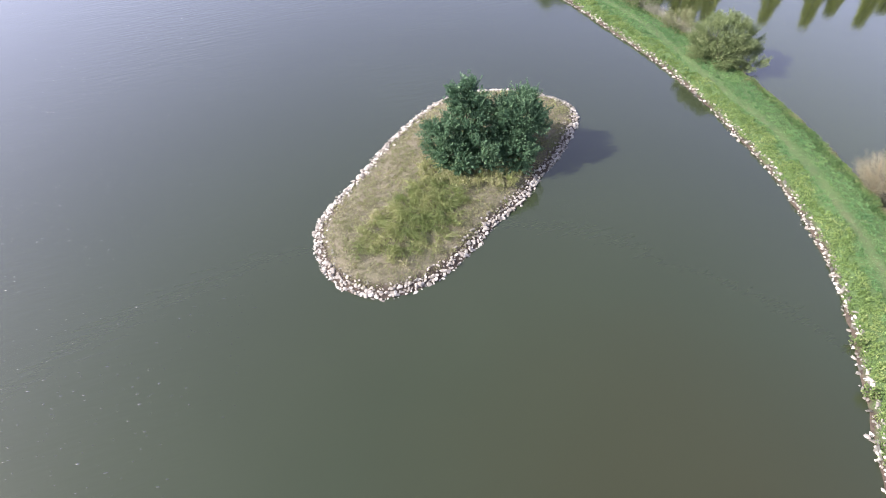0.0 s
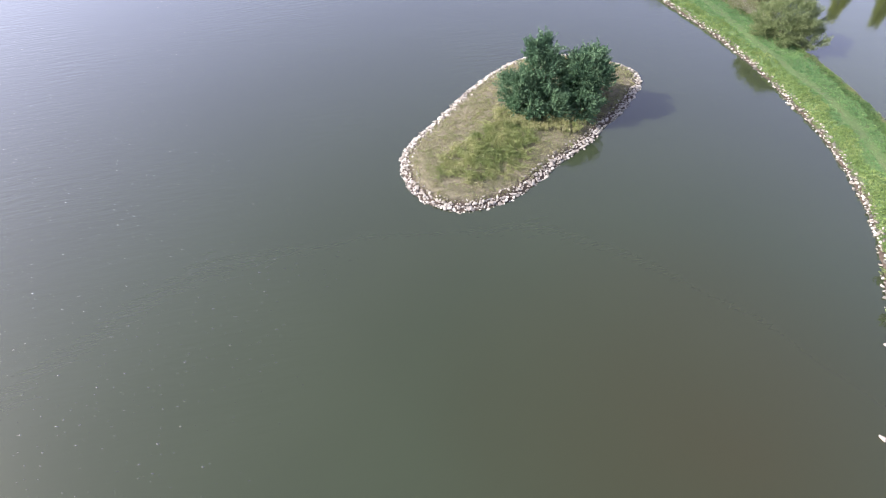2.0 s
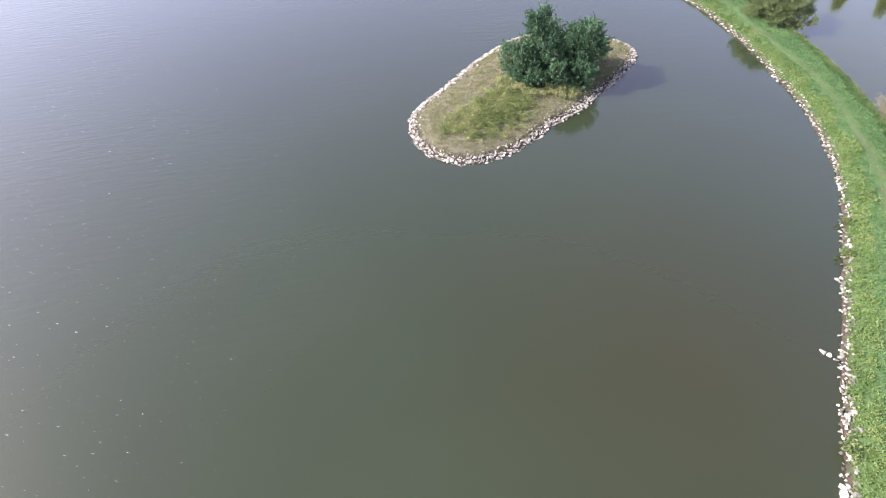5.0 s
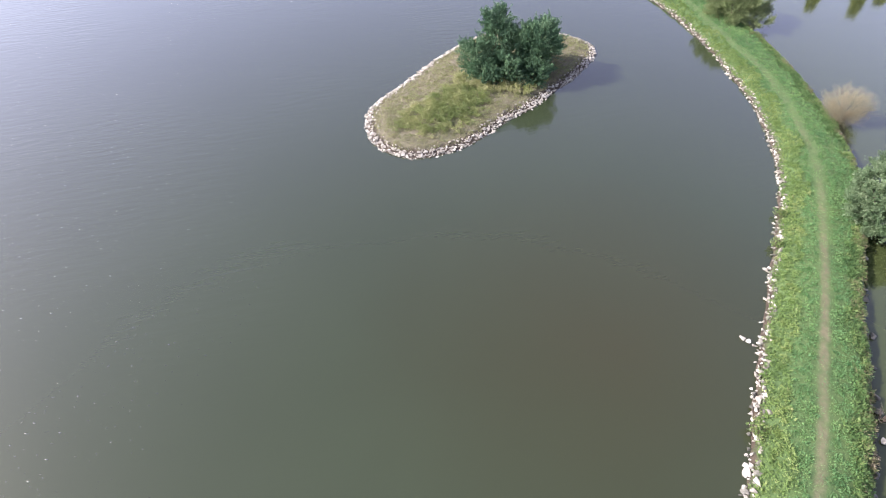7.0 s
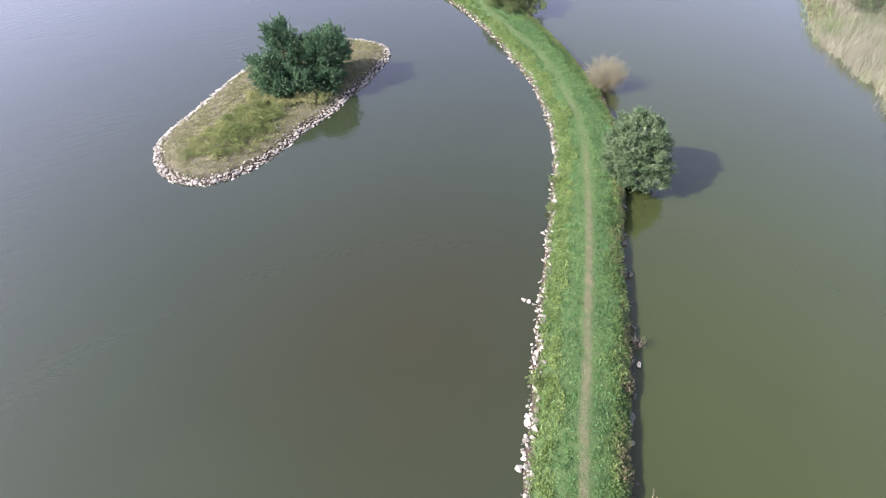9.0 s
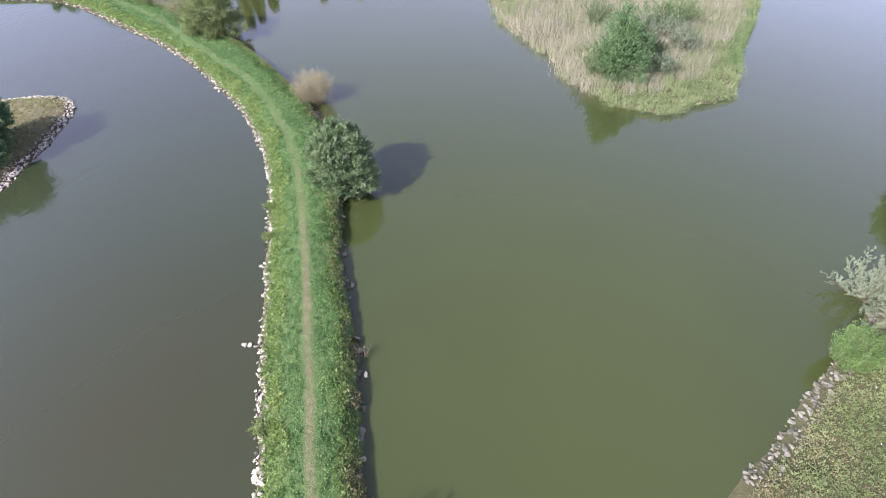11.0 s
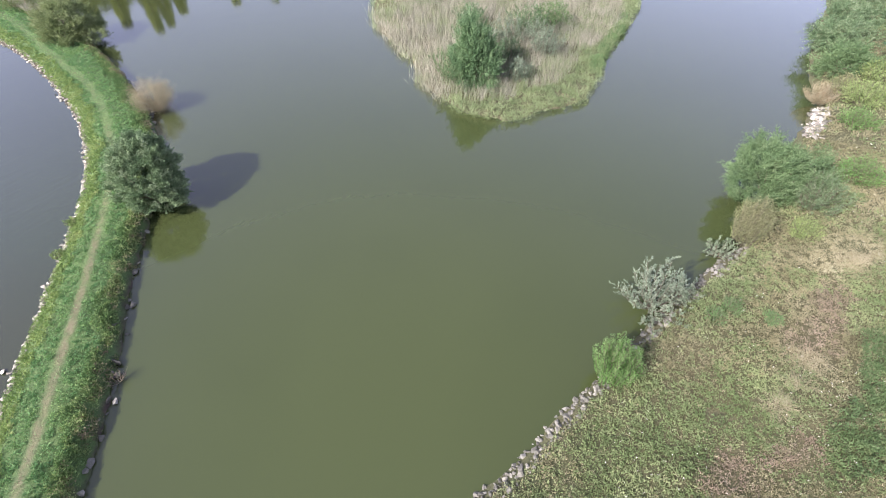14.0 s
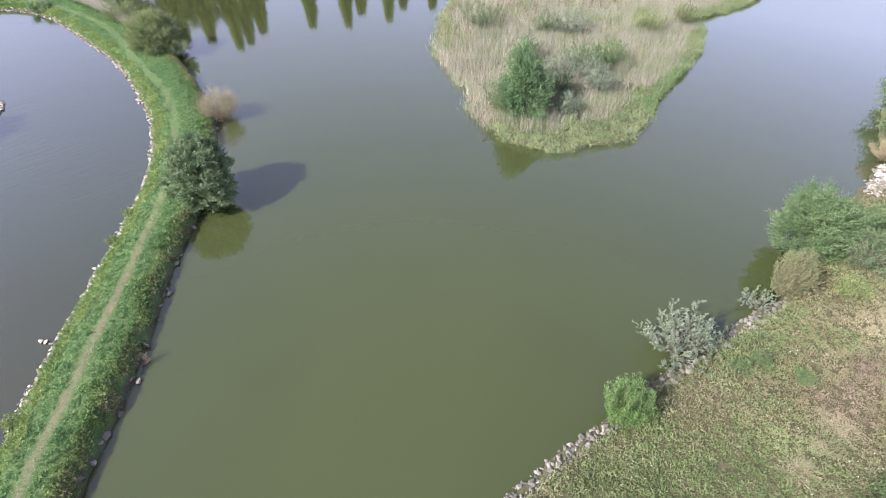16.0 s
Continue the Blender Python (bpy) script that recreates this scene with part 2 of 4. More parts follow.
GRASS_YELLOW = foliage_material("bank_weed", [(0.0, (0.060, 0.120, 0.038)), (0.5, (0.135, 0.205, 0.062)), (0.8, (0.205, 0.255, 0.095)), (1.0, (0.29, 0.29, 0.15))], 0.3, 0.6, 0.8, 1.35, 0.75)
WEED_DARK = foliage_material("bank_scrub", [(0.0, (0.038, 0.085, 0.030)), (0.3, (0.085, 0.155, 0.050)), (0.5, (0.15, 0.21, 0.072)), (0.66, (0.15, 0.15, 0.075)), (0.8, (0.145, 0.115, 0.075)), (1.0, (0.27, 0.245, 0.175))], 0.3, 0.6, 0.8, 1.35, 0.8)
STRAW = foliage_material("dry_straw", [(0.0, (0.11, 0.105, 0.060)), (0.5, (0.20, 0.185, 0.115)), (1.0, (0.33, 0.30, 0.205))], 0.25, 0.8, 0.7, 1.35, 0.75)
MEADOW_DRY = foliage_material("meadow_dry_grass", [(0.0, (0.068, 0.066, 0.034)), (0.4, (0.150, 0.143, 0.080)), (0.8, (0.235, 0.220, 0.140)), (1.0, (0.35, 0.33, 0.23))], 0.25, 0.8, 0.3, 1.38, 0.75)
MEADOW_GREEN = foliage_material("meadow_herb", [(0.0, (0.046, 0.076, 0.030)), (0.4, (0.112, 0.152, 0.064)), (0.8, (0.182, 0.218, 0.106)), (1.0, (0.28, 0.305, 0.175))], 0.3, 0.7, 0.3, 1.42, 0.75)
NETTLE = foliage_material("nettle_leaf", [(0.0, (0.044, 0.078, 0.032)), (0.6, (0.088, 0.138, 0.058)), (1.0, (0.15, 0.20, 0.095))], 0.3, 0.75, 0.8, 1.3, 0.7)
REED_TAN = foliage_material("reed_straw", [(0.0, (0.14, 0.145, 0.098)), (0.4, (0.235, 0.232, 0.172)), (0.8, (0.325, 0.312, 0.255)), (1.0, (0.44, 0.42, 0.362))], 0.25, 0.8, 0.25)
REED_GREEN = foliage_material("reed_green", [(0.0, (0.092, 0.135, 0.062)), (0.5, (0.165, 0.212, 0.104)), (1.0, (0.28, 0.315, 0.178))], 0.3, 0.7, 0.3, 1.35, 0.7)
FLOWER = foliage_material("white_flower_head", [(0.0, (0.5, 0.5, 0.42)), (1.0, (0.7, 0.7, 0.6))], 0.2, 0.8)

# ---- shapes ----
rng = np.random.default_rng(7)


def curve_points(pts, per=6, closed=False):
    """A smooth line through the given points."""
    p = np.array(pts, float)
    n = len(p)
    out = []
    for i in range(n if closed else n - 1):
        a, b, c, d = [p[j % n] if closed else p[min(max(j, 0), n - 1)] for j in (i - 1, i, i + 1, i + 2)]
        for k in range(per):
            t = k / per
            out.append(0.5 * (2 * b + (c - a) * t + (2 * a - 5 * b + 4 * c - d) * t * t + (3 * b - a - 3 * c + d) * t ** 3))
    if not closed:
        out.append(p[-1])
    return np.array(out)


def line_distance(q, line, closed=False):
    """The distance of points from a line, in the plan."""
    a = line if closed else line[:-1]
    b = np.roll(line, -1, 0) if closed else line[1:]
    best = np.full(len(q), 1e9)
    for p0, p1 in zip(a, b):
        d = p1 - p0
        t = np.clip(((q - p0) @ d) / max(d @ d, 1e-9), 0, 1)
        best = np.minimum(best, np.hypot(*(q - p0 - t[:, None] * d).T))
    return best


def inside(q, loop):
    x, y = q[:, 0], q[:, 1]
    odd = np.zeros(len(q), bool)
    for (x0, y0), (x1, y1) in zip(loop, np.roll(loop, -1, 0)):
        if y0 != y1:
            odd ^= ((y0 > y) != (y1 > y)) & (x < (x1 - x0) * (y - y0) / (y1 - y0) + x0)
    return odd


def depth_in(q, loop):
    """The distance from the edge: positive inside the loop, negative outside."""
    d = line_distance(q, loop, True)
    return np.where(inside(q, loop), d, -d)


def wavy(q, scale, seed=0.0):
    """Smooth noise in the plan, about -1 to 1."""
    return np.array([noise.noise((x * scale + seed, y * scale - seed, seed)) for x, y in q])


def mesh_of(name, verts, faces, mat, smooth=True):
    me = bpy.data.meshes.new(name)
    me.from_pydata(np.asarray(verts).tolist(), [], np.asarray(faces).tolist() if isinstance(faces, np.ndarray) else faces)
    me.materials.append(mat)
    if smooth:
        me.polygons.foreach_set("use_smooth", [True] * len(me.polygons))
    me.update()
    return me


def part(name, me, parent, label=""):
    ob = new(name, me)
    ob.parent = parent
    return tagged(ob, label) if label else ob


def sheet(name, xs, ys, height, mat, keep=None, attrs=None):
    """A height field over the lines xs and ys, cut to the cells that keep names."""
    gx, gy = np.meshgrid(xs, ys)
    q = np.c_[gx.ravel(), gy.ravel()]
    z = height(q)
    nx, ny = len(xs), len(ys)
    i = np.arange(nx * ny).reshape(ny, nx)
    f = np.c_[i[:-1, :-1].ravel(), i[:-1, 1:].ravel(), i[1:, 1:].ravel(), i[1:, :-1].ravel()]
    if keep is not None:
        ok = keep(q)
        f = f[ok[f].any(1)]
        used = np.unique(f)
        back = np.full(nx * ny, -1)
        back[used] = np.arange(len(used))
        q, z, f = q[used], z[used], back[f]
    me = mesh_of(name, np.c_[q, z], f, mat)
    for key, fn in (attrs or {}).items():
        me.attributes.new(key, "FLOAT", "POINT").data.foreach_set("value", fn(q).astype(np.float32))
    return new(name, me)


def unit(v):
    return v / np.maximum(np.linalg.norm(v, axis=1, keepdims=True), 1e-9)


def leaf_mesh(name, base, axis, length, width, mat, fold=0.25, tone=None, simple=False):
    """One mesh of many small pointed leaves: base points, axes, lengths and widths. simple: three-cornered leaves."""
    n = len(base)
    side = unit(np.cross(axis, unit(rng.normal(size=(n, 3)))))
    L, W = length[:, None], width[:, None]
    if simple:
        v = np.stack([base - side * W * 0.5, base + side * W * 0.5, base + axis * L], 1).reshape(-1, 3)
    else:
        mid = base + axis * L * 0.5 + np.cross(side, axis) * W * fold
        v = np.stack([base, mid + side * W * 0.5, base + axis * L, mid - side * W * 0.5], 1).reshape(-1, 3)
    k = 3 if simple else 4
    me = bpy.data.meshes.new(name)
    me.vertices.add(k * n)
    me.vertices.foreach_set("co", v.astype(np.float32).ravel())
    me.loops.add(k * n)
    me.loops.foreach_set("vertex_index", np.arange(k * n, dtype=np.int32))
    me.polygons.add(n)
    me.polygons.foreach_set("loop_start", np.arange(0, k * n, k, dtype=np.int32))
    me.polygons.foreach_set("loop_total", np.full(n, k, dtype=np.int32))
    me.materials.append(mat)
    me.update(calc_edges=True)
    tone = rng.uniform(0, 1, n) if tone is None else np.clip(tone, 0, 1)
    me.attributes.new("tone", "FLOAT", "FACE").data.foreach_set("value", tone.astype(np.float32))
    return me


def blades(name, q, z, height, mat, per=4, spread=0.08, lean=0.45, width=0.03, label="", category=""):
    """Tufts of grass or reed: per blades at each place, as one object of stuff."""
    n = len(q) * per
    base = np.repeat(np.c_[q, z], per, 0)
    base[:, :2] += rng.normal(0, spread, (n, 2))
    h = np.repeat(height, per) * rng.uniform(0.6, 1.15, n)
    axis = unit(np.c_[rng.normal(0, lean, (n, 2)), np.ones(n)])
    tone = np.repeat(rng.uniform(0, 1, len(q)), per)
    me = leaf_mesh(name, base, axis, h, width * rng.uniform(0.6, 1.4, n), mat, 0.1, tone, True)
    return tagged(new(name, me), label, category, kind="stuff")


def plants(name, q, z, radius, height, mat, per=14, leaf=0.08, wide=0.45, flat=1.0, tone=None, label="", category=""):
    """Low leafy plants: each is a small dome of leaves round its place, all as one object of stuff."""
    k = len(q)
    n = k * per
    own = rng.uniform(0, 1, k) if tone is None else tone + rng.normal(0, 0.16, k)
    rad, h = (np.repeat(np.broadcast_to(v, k) * rng.uniform(0.6, 1.35, k), per) for v in (radius, height))
    a, s = rng.uniform(0, 2 * math.pi, n), np.sqrt(rng.uniform(0, 1, n))
    out = np.c_[np.cos(a), np.sin(a)]
    base = np.repeat(np.c_[q, z], per, 0)
    base[:, :2] += out * (rad * s)[:, None]
    base[:, 2] += h * np.sqrt(1 - 0.85 * s * s) * rng.uniform(0.35, 1.0, n) - 0.02
    axis = unit(np.c_[out * (s * flat)[:, None], np.full(n, 0.7)] + rng.normal(0, 0.35, (n, 3)))
    ll = leaf * rng.uniform(0.6, 1.4, n)
    me = leaf_mesh(name, base, axis, ll, ll * wide * 1.3, mat, 0.15, np.repeat(own, per), True)
    return tagged(new(name, me), label, category, kind="stuff")


def tussocks(name, q, z, radius, height, mat, per=30, width=0.022, tone=None, label="", category=""):
    """Grass tussocks: blades that rise from one foot and arch outwards, each in two lengths."""
    k = len(q)
    n = k * per
    own = np.repeat(rng.uniform(0, 1, k) if tone is None else tone + rng.normal(0, 0.15, k), per)
    size = np.repeat(rng.uniform(0.6, 1.3, k), per)
    comb = np.repeat(rng.normal(0, 0.35, (k, 2)), per, 0)
    a, s = rng.uniform(0, 2 * math.pi, n), np.sqrt(rng.uniform(0, 1, n))
    out = np.c_[np.cos(a), np.sin(a)] * s[:, None] + comb
    foot = np.repeat(np.c_[q, z], per, 0)
    foot[:, :2] += out * radius * 0.3
    r, h = radius * size, np.repeat(np.broadcast_to(height, k), per) * size * rng.uniform(0.7, 1.1, n)
    knee = foot + np.c_[out * (r * 0.45)[:, None], h * 0.75]
    tip = foot + np.c_[out * (r * 1.25)[:, None], h * (1.0 - 0.55 * s)]
    base, end = np.r_[foot, knee - (knee - foot) * 0.12], np.r_[knee, tip]
    ln = np.linalg.norm(end - base, axis=1)
    w = width * np.r_[rng.uniform(0.8, 1.3, n), rng.uniform(0.6, 1.1, n)]
    me = leaf_mesh(name, base, unit(end - base), ln, w, mat, 0.1, np.r_[own, own])
    return tagged(new(name, me), label, category, kind="stuff")


def limbs(name, paths, mat, sides=6):
    """Tapered limbs: each path is a list of (x, y, z, radius)."""
    verts, faces = [], []
    for path in paths:
        p = np.array(path, float)
        k0 = len(verts)
        for j, (x, y, z, r) in enumerate(p):
            d = p[min(j + 1, len(p) - 1), :3] - p[max(j - 1, 0), :3]
            d /= np.linalg.norm(d)
            a = np.cross(d, (0.3, 0.9, 0.2))
            a /= np.linalg.norm(a)
            b = np.cross(d, a)
            for s in range(sides):
                verts.append(np.array((x, y, z)) + r * (a * math.cos(s * 2 * math.pi / sides) + b * math.sin(s * 2 * math.pi / sides)))
        for j in range(len(p) - 1):
            for s in range(sides):
                faces.append([k0 + j * sides + s, k0 + j * sides + (s + 1) % sides, k0 + j * sides + sides + (s + 1) % sides, k0 + j * sides + sides + s])
        faces.append([k0 + (len(p) - 1) * sides + s for s in range(sides)])
    return mesh_of(name, verts, faces, mat)


def shrub(name, label, category, at, lobes, leaf_mat, bark, shoots=900, per=14, shoot=0.5, leaf=0.13, wide=0.45,
          up=0.4, inner=0.55, stems=9, ragged=0.18, group="", bunch=14, tight=0.30, gap=0.75):
    """A bush or tree: limbs from one foot and a crown of bunched leafy shoots that fills the lobes (dx, dy, dz, rx, ry, rz)."""
    thing = tagged(new(name), label, category, group)
    thing.location = at
    lo = np.array(lobes, float)
    area = lo[:, 3] * lo[:, 4] + lo[:, 3] * lo[:, 5] + lo[:, 4] * lo[:, 5]
    many = max(12, shoots // bunch * 2)
    pick = rng.choice(len(lo), many, p=area / area.sum())
    d = unit(rng.normal(size=(many, 3)))
    lump = 1 + ragged * np.array([noise.noise(Vector(v) * 2.3 + Vector((k * 7.1, at[0], at[1]))) for v, k in zip(d, pick)])
    hub = lo[pick, :3] + d * lo[pick, 3:] * ((inner + (1 - inner) * rng.uniform(0, 1, many) ** 0.35) * lump)[:, None]
    deep = np.min([(((hub - l[:3]) / l[3:]) ** 2).sum(1) for l in lo], axis=0)
    ok = (hub[:, 2] > 0.05) & (deep > 0.12)
    hub, d = hub[ok][:shoots // bunch], d[ok][:shoots // bunch]
    bunch = int(math.ceil(shoots / len(hub)))
    way0 = unit(d + np.array((0, 0, up)))
    own = np.clip(rng.normal(0.5, 0.22, len(hub)), 0, 1)
    n = len(hub) * bunch
    spread = rng.normal(0, tight, (n, 3)) * np.array((1, 1, 0.8))
    way = unit(np.repeat(way0, bunch, 0) + spread * 0.9 / max(tight, 0.1) * 0.3)
    p0 = np.repeat(hub, bunch, 0) + spread * shoot / 0.5 * gap
    sl = shoot * rng.uniform(0.55, 1.25, n)
    u = np.tile(np.linspace(0.05, 1, per), n)
    way_r, p_r, sl_r = np.repeat(way, per, 0), np.repeat(p0, per, 0), np.repeat(sl, per)
    side = unit(np.cross(way_r, rng.normal(size=(n * per, 3))))
    base = p_r + way_r * (sl_r * (u - 0.6))[:, None] + rng.normal(0, shoot * 0.06, (n * per, 3))
    base[:, 2] = np.maximum(base[:, 2], 0.02)
    axis = unit(way_r * 0.75 + side * 0.75)
    ll = leaf * rng.uniform(0.6, 1.25, n * per)
    tone = np.repeat(np.repeat(own, bunch) + rng.normal(0, 0.12, n), per)
    part("crown", leaf_mesh("crown", base, axis, ll, ll * wide, leaf_mat, 0.25, tone), thing)
    paths = []
    for k in range(stems):
        e = hub[rng.integers(len(hub))] * np.array((0.9, 0.9, 0.95))
        j = rng.normal(0, 0.06, 3)
        f = np.array((rng.normal(0, 0.12), rng.normal(0, 0.12), -0.15))
        g = f + (e - f) * 0.45 + np.array((0, 0, 0.12 * np.linalg.norm(e))) + j
        w = 0.018 * np.linalg.norm(e) + 0.012
        paths.append([(*f, w), (*(f + (g - f) * 0.5), w * 0.8), (*g, w * 0.55), (*e, w * 0.15)])
    part("trunk", limbs("trunk", paths, bark), thing)
    return thing


def spray(name, label, category, at, size, leaf_mat, bark, stems=16, twigs=9, twig=0.55, per=16, leaf=0.09, wide=0.32, cone=0.75, group=""):
    """An open shrub: stems that fan out from one foot, each with leafy side twigs; size is (width, height)."""
    thing = tagged(new(name), label, category, group)
    thing.location = at
    w, h = size
    a = np.arange(stems) * 2.39996 + rng.normal(0, 0.2, stems)
    s = np.sqrt((np.arange(stems) + 0.3) / stems)
    out = np.c_[np.cos(a), np.sin(a)]
    tip = np.c_[out * (s * w * 0.5 * rng.uniform(0.8, 1.12, stems))[:, None], h * (1 - cone * s) * rng.uniform(0.9, 1.08, stems)]
    root = np.c_[out * 0.08, np.full(stems, -0.1)]
    mid = root + (tip - root) * 0.5 + np.c_[out * (0.12 * s * w)[:, None], np.full(stems, -0.02 * h)]
    u = np.tile(np.linspace(0.12, 0.98, twigs), stems) + rng.normal(0, 0.03, stems * twigs)
    R, M, T = (np.repeat(v, twigs, 0) for v in (root, mid, tip))
    U = u[:, None]
    knot = R * (1 - U) ** 2 + 2 * M * U * (1 - U) + T * U * U
    way = unit(2 * (M - R) * (1 - U) + 2 * (T - M) * U)
    turn = unit(way * 0.7 + unit(np.cross(way, rng.normal(size=way.shape))) * 0.75 + np.array((0, 0, 0.35)))
    tl = twig * rng.uniform(0.6, 1.2, len(u)) * (1.15 - 0.5 * u)
    v = np.tile(np.linspace(0.1, 1, per), len(u))
    turn_r = np.repeat(turn, per, 0)
    base = np.repeat(knot, per, 0) + turn_r * (np.repeat(tl, per) * v)[:, None]
    side = unit(np.cross(turn_r, rng.normal(size=base.shape)))
    ll = leaf * rng.uniform(0.7, 1.25, len(base))
    base[:, 2] = np.maximum(base[:, 2], 0.02)
    part("crown", leaf_mesh("crown", base, unit(turn_r * 0.75 + side * 0.7), ll, ll * wide, leaf_mat, 0.25, np.repeat(rng.uniform(0.15, 0.9, len(u)), per)), thing)
    paths = [[(*r, 0.022), (*((r + 2 * m + t) / 4), 0.014), (*t, 0.004)] for r, m, t in zip(root, mid, tip)]
    paths += [[(*k, 0.007), (*(k + t * l), 0.002)] for k, t, l in zip(knot, turn, tl)]
    part("trunk", limbs("trunk", paths, bark, 3), thing)
    return thing


def branchy(name, label, category, at, size, leaf_mat, bark, branches=70, per=46, leaf=0.13, wide=0.3, spread=0.8, foot=0.25, bend=0.25, fluff=0.10, droop=0.55):
    """A shrub of separate leafy branches that rise from one foot; size is (width, height)."""
    thing = tagged(new(name), label, category)
    thing.location = at
    w, h = size
    a = rng.uniform(0, 2 * math.pi, branches)
    s = np.sqrt(rng.uniform(0, 1, branches)) * spread
    tip = np.c_[np.cos(a) * s * w * 0.5, np.sin(a) * s * w * 0.5, h * (1 - droop * s ** 2) * rng.uniform(0.75, 1.05, branches)]
    tip[:, :2] *= rng.uniform(0.85, 1.1, (branches, 1))
    root = np.c_[tip[:, :2] * foot + rng.normal(0, 0.04, (branches, 2)), np.full(branches, -0.05)]
    mid = (root + tip) / 2 + np.c_[np.cos(a), np.sin(a), np.zeros(branches)] * (bend * s * w * 0.5)[:, None]
    u = np.tile(np.linspace(0.22 - 0.18 * min(1, foot * 1.5), 1, per), branches) + rng.normal(0, 0.01, branches * per)
    R, M, T = (np.repeat(v, per, 0) for v in (root, mid, tip))
    U = u[:, None]
    base = R * (1 - U) ** 2 + 2 * M * U * (1 - U) + T * U * U
    way = unit(2 * (M - R) * (1 - U) + 2 * (T - M) * U)
    side = unit(np.cross(way, rng.normal(size=base.shape)))
    base = base + side * rng.uniform(0, fluff, (len(base), 1)) * w * 0.5
    ll = leaf * rng.uniform(0.6, 1.25, len(base)) * (1.1 - 0.35 * u)
    part("crown", leaf_mesh("crown", base, unit(way * 0.75 + side * 0.7), ll, ll * wide, leaf_mat, 0.25, np.repeat(rng.uniform(0.1, 0.9, branches), per)), thing)
    paths = [[(*r, 0.014), (*((r + 2 * m + t) / 4), 0.009), (*t, 0.003)] for r, m, t in zip(root, mid, tip)]
    part("trunk", limbs("trunk", paths, bark), thing)
    return thing


def stone_meshes(name, count, mat, flat=0.58):
    """A handful of broken stones: hulls round scattered points."""
    out = []
    for k in range(count):
        bm = bmesh.new()
        for v in unit(rng.normal(size=(12, 3))):
            bm.verts.new(v * rng.uniform(0.40, 0.60) * np.array((1.15, 0.9, flat)))
        hull = bmesh.ops.convex_hull(bm, input=bm.verts)
        bmesh.ops.delete(bm, geom=[v for v in bm.verts if not v.link_faces], context="VERTS")
        me = bpy.data.meshes.new(name)
        bm.to_mesh(me)
        bm.free()
        me.materials.append(mat)
        out.append(me)
    return out


def lay_stones(places, meshes, parent, label="stone"):
    """Stones as parts: places are (x, y, z, size)."""
    for k, (x, y, z, s) in enumerate(places):
        ob = new(label, meshes[k % len(meshes)])
        ob.parent = parent
        ob.matrix_basis = pose(x, y, z, rng.uniform(-25, 25), rng.uniform(-25, 25), rng.uniform(0, 360)) @ Matrix.Diagonal((s, s * rng.uniform(0.8, 1.15), s, 1))


def heap(name, places, meshes, parent):
    """The stones past those that are parts, as one mesh."""
    verts, faces = [], []
    for k, (x, y, z, s) in enumerate(places):
        me = meshes[k % len(meshes)]
        m = pose(x, y, z, rng.uniform(-25, 25), rng.uniform(-25, 25), rng.uniform(0, 360)) @ Matrix.Scale(s, 4)
        o = len(verts)
        verts += [m @ v.co for v in me.vertices]
        faces += [[o + i for i in p.vertices] for p in me.polygons]
    return tagged(part(name, mesh_of(name, verts, faces, meshes[0].materials[0], False), parent), kind="stuff")


# ---- the plan ----
DIKE_WEST = [(3, -26), (6, -20), (9, -14), (11, -9), (12.25, -5), (12.95, -2.8), (13.6, -1.1), (14.1, 0.5), (14.85, 2.6), (15.4, 4.2), (16.25, 6.4), (17.0, 8.5),
             (18.1, 11.5), (19.1, 14.4), (19.9, 17.6), (20.3, 21.3), (20.3, 25.4), (19.8, 29.0), (19.1, 33.5), (17.7, 39), (16.2, 43.1), (14.5, 47.5), (12.6, 52.3),
             (10, 56.6), (6.5, 59.3), (0, 63), (-10, 68), (-30, 76), (-60, 85)]
DIKE_EAST = [(8, -26), (10.5, -20), (13, -14.5), (15.2, -9), (16.5, -5.5), (17, -4.1), (17.6, -2.8), (18.4, -0.8), (19.1, 1), (19.65, 2.8), (20.3, 5), (21.2, 7.35),
             (22.2, 9.8), (23.4, 13), (24.4, 16), (24.9, 19.7), (25.1, 22.5), (25.0, 25), (24.7, 29.5), (23.9, 35), (22.8, 40), (21.3, 44), (19.5, 48.5), (17.5, 53),
             (14.5, 58), (10, 62.5), (4, 67), (-7, 73), (-28, 81), (-58, 90)]
TRAIL = [(7, -20), (11, -13), (12.9, -9), (14.46, -5.1), (15.17, -3), (16.1, -0.6), (17, 2), (18.1, 5), (19.35, 8.7), (20.75, 13.2), (21.67, 16.8), (22.04, 20.4),
         (22.2, 24.6), (21.8, 28.8), (20.9, 32.4), (19.9, 36.5), (18.24, 44), (16, 50), (12, 56.5), (6, 62.5), (-10, 70.5)]
ISLAND = [(-6.8, 20.1), (-6.67, 22.1), (-5.6, 24.4), (-4.4, 26.9), (-3.15, 29.6), (-1.5, 32.3), (0.1, 34.3), (1.8, 35.4), (4.2, 35.8), (6.6, 35.4), (8.9, 34.2), (9.8, 32.7),
          (9.7, 31.1), (8.7, 28.9), (7.6, 26.9), (6.3, 25.2), (5.4, 23.6), (4.2, 22.2), (2.98, 20.8), (2.1, 19.5), (1.15, 18.3), (0.3, 17.4), (-0.8, 16.7), (-1.9, 16.2),
          (-3.0, 16.05), (-4.15, 16.35), (-5.2, 17.0), (-6.0, 18.0)]
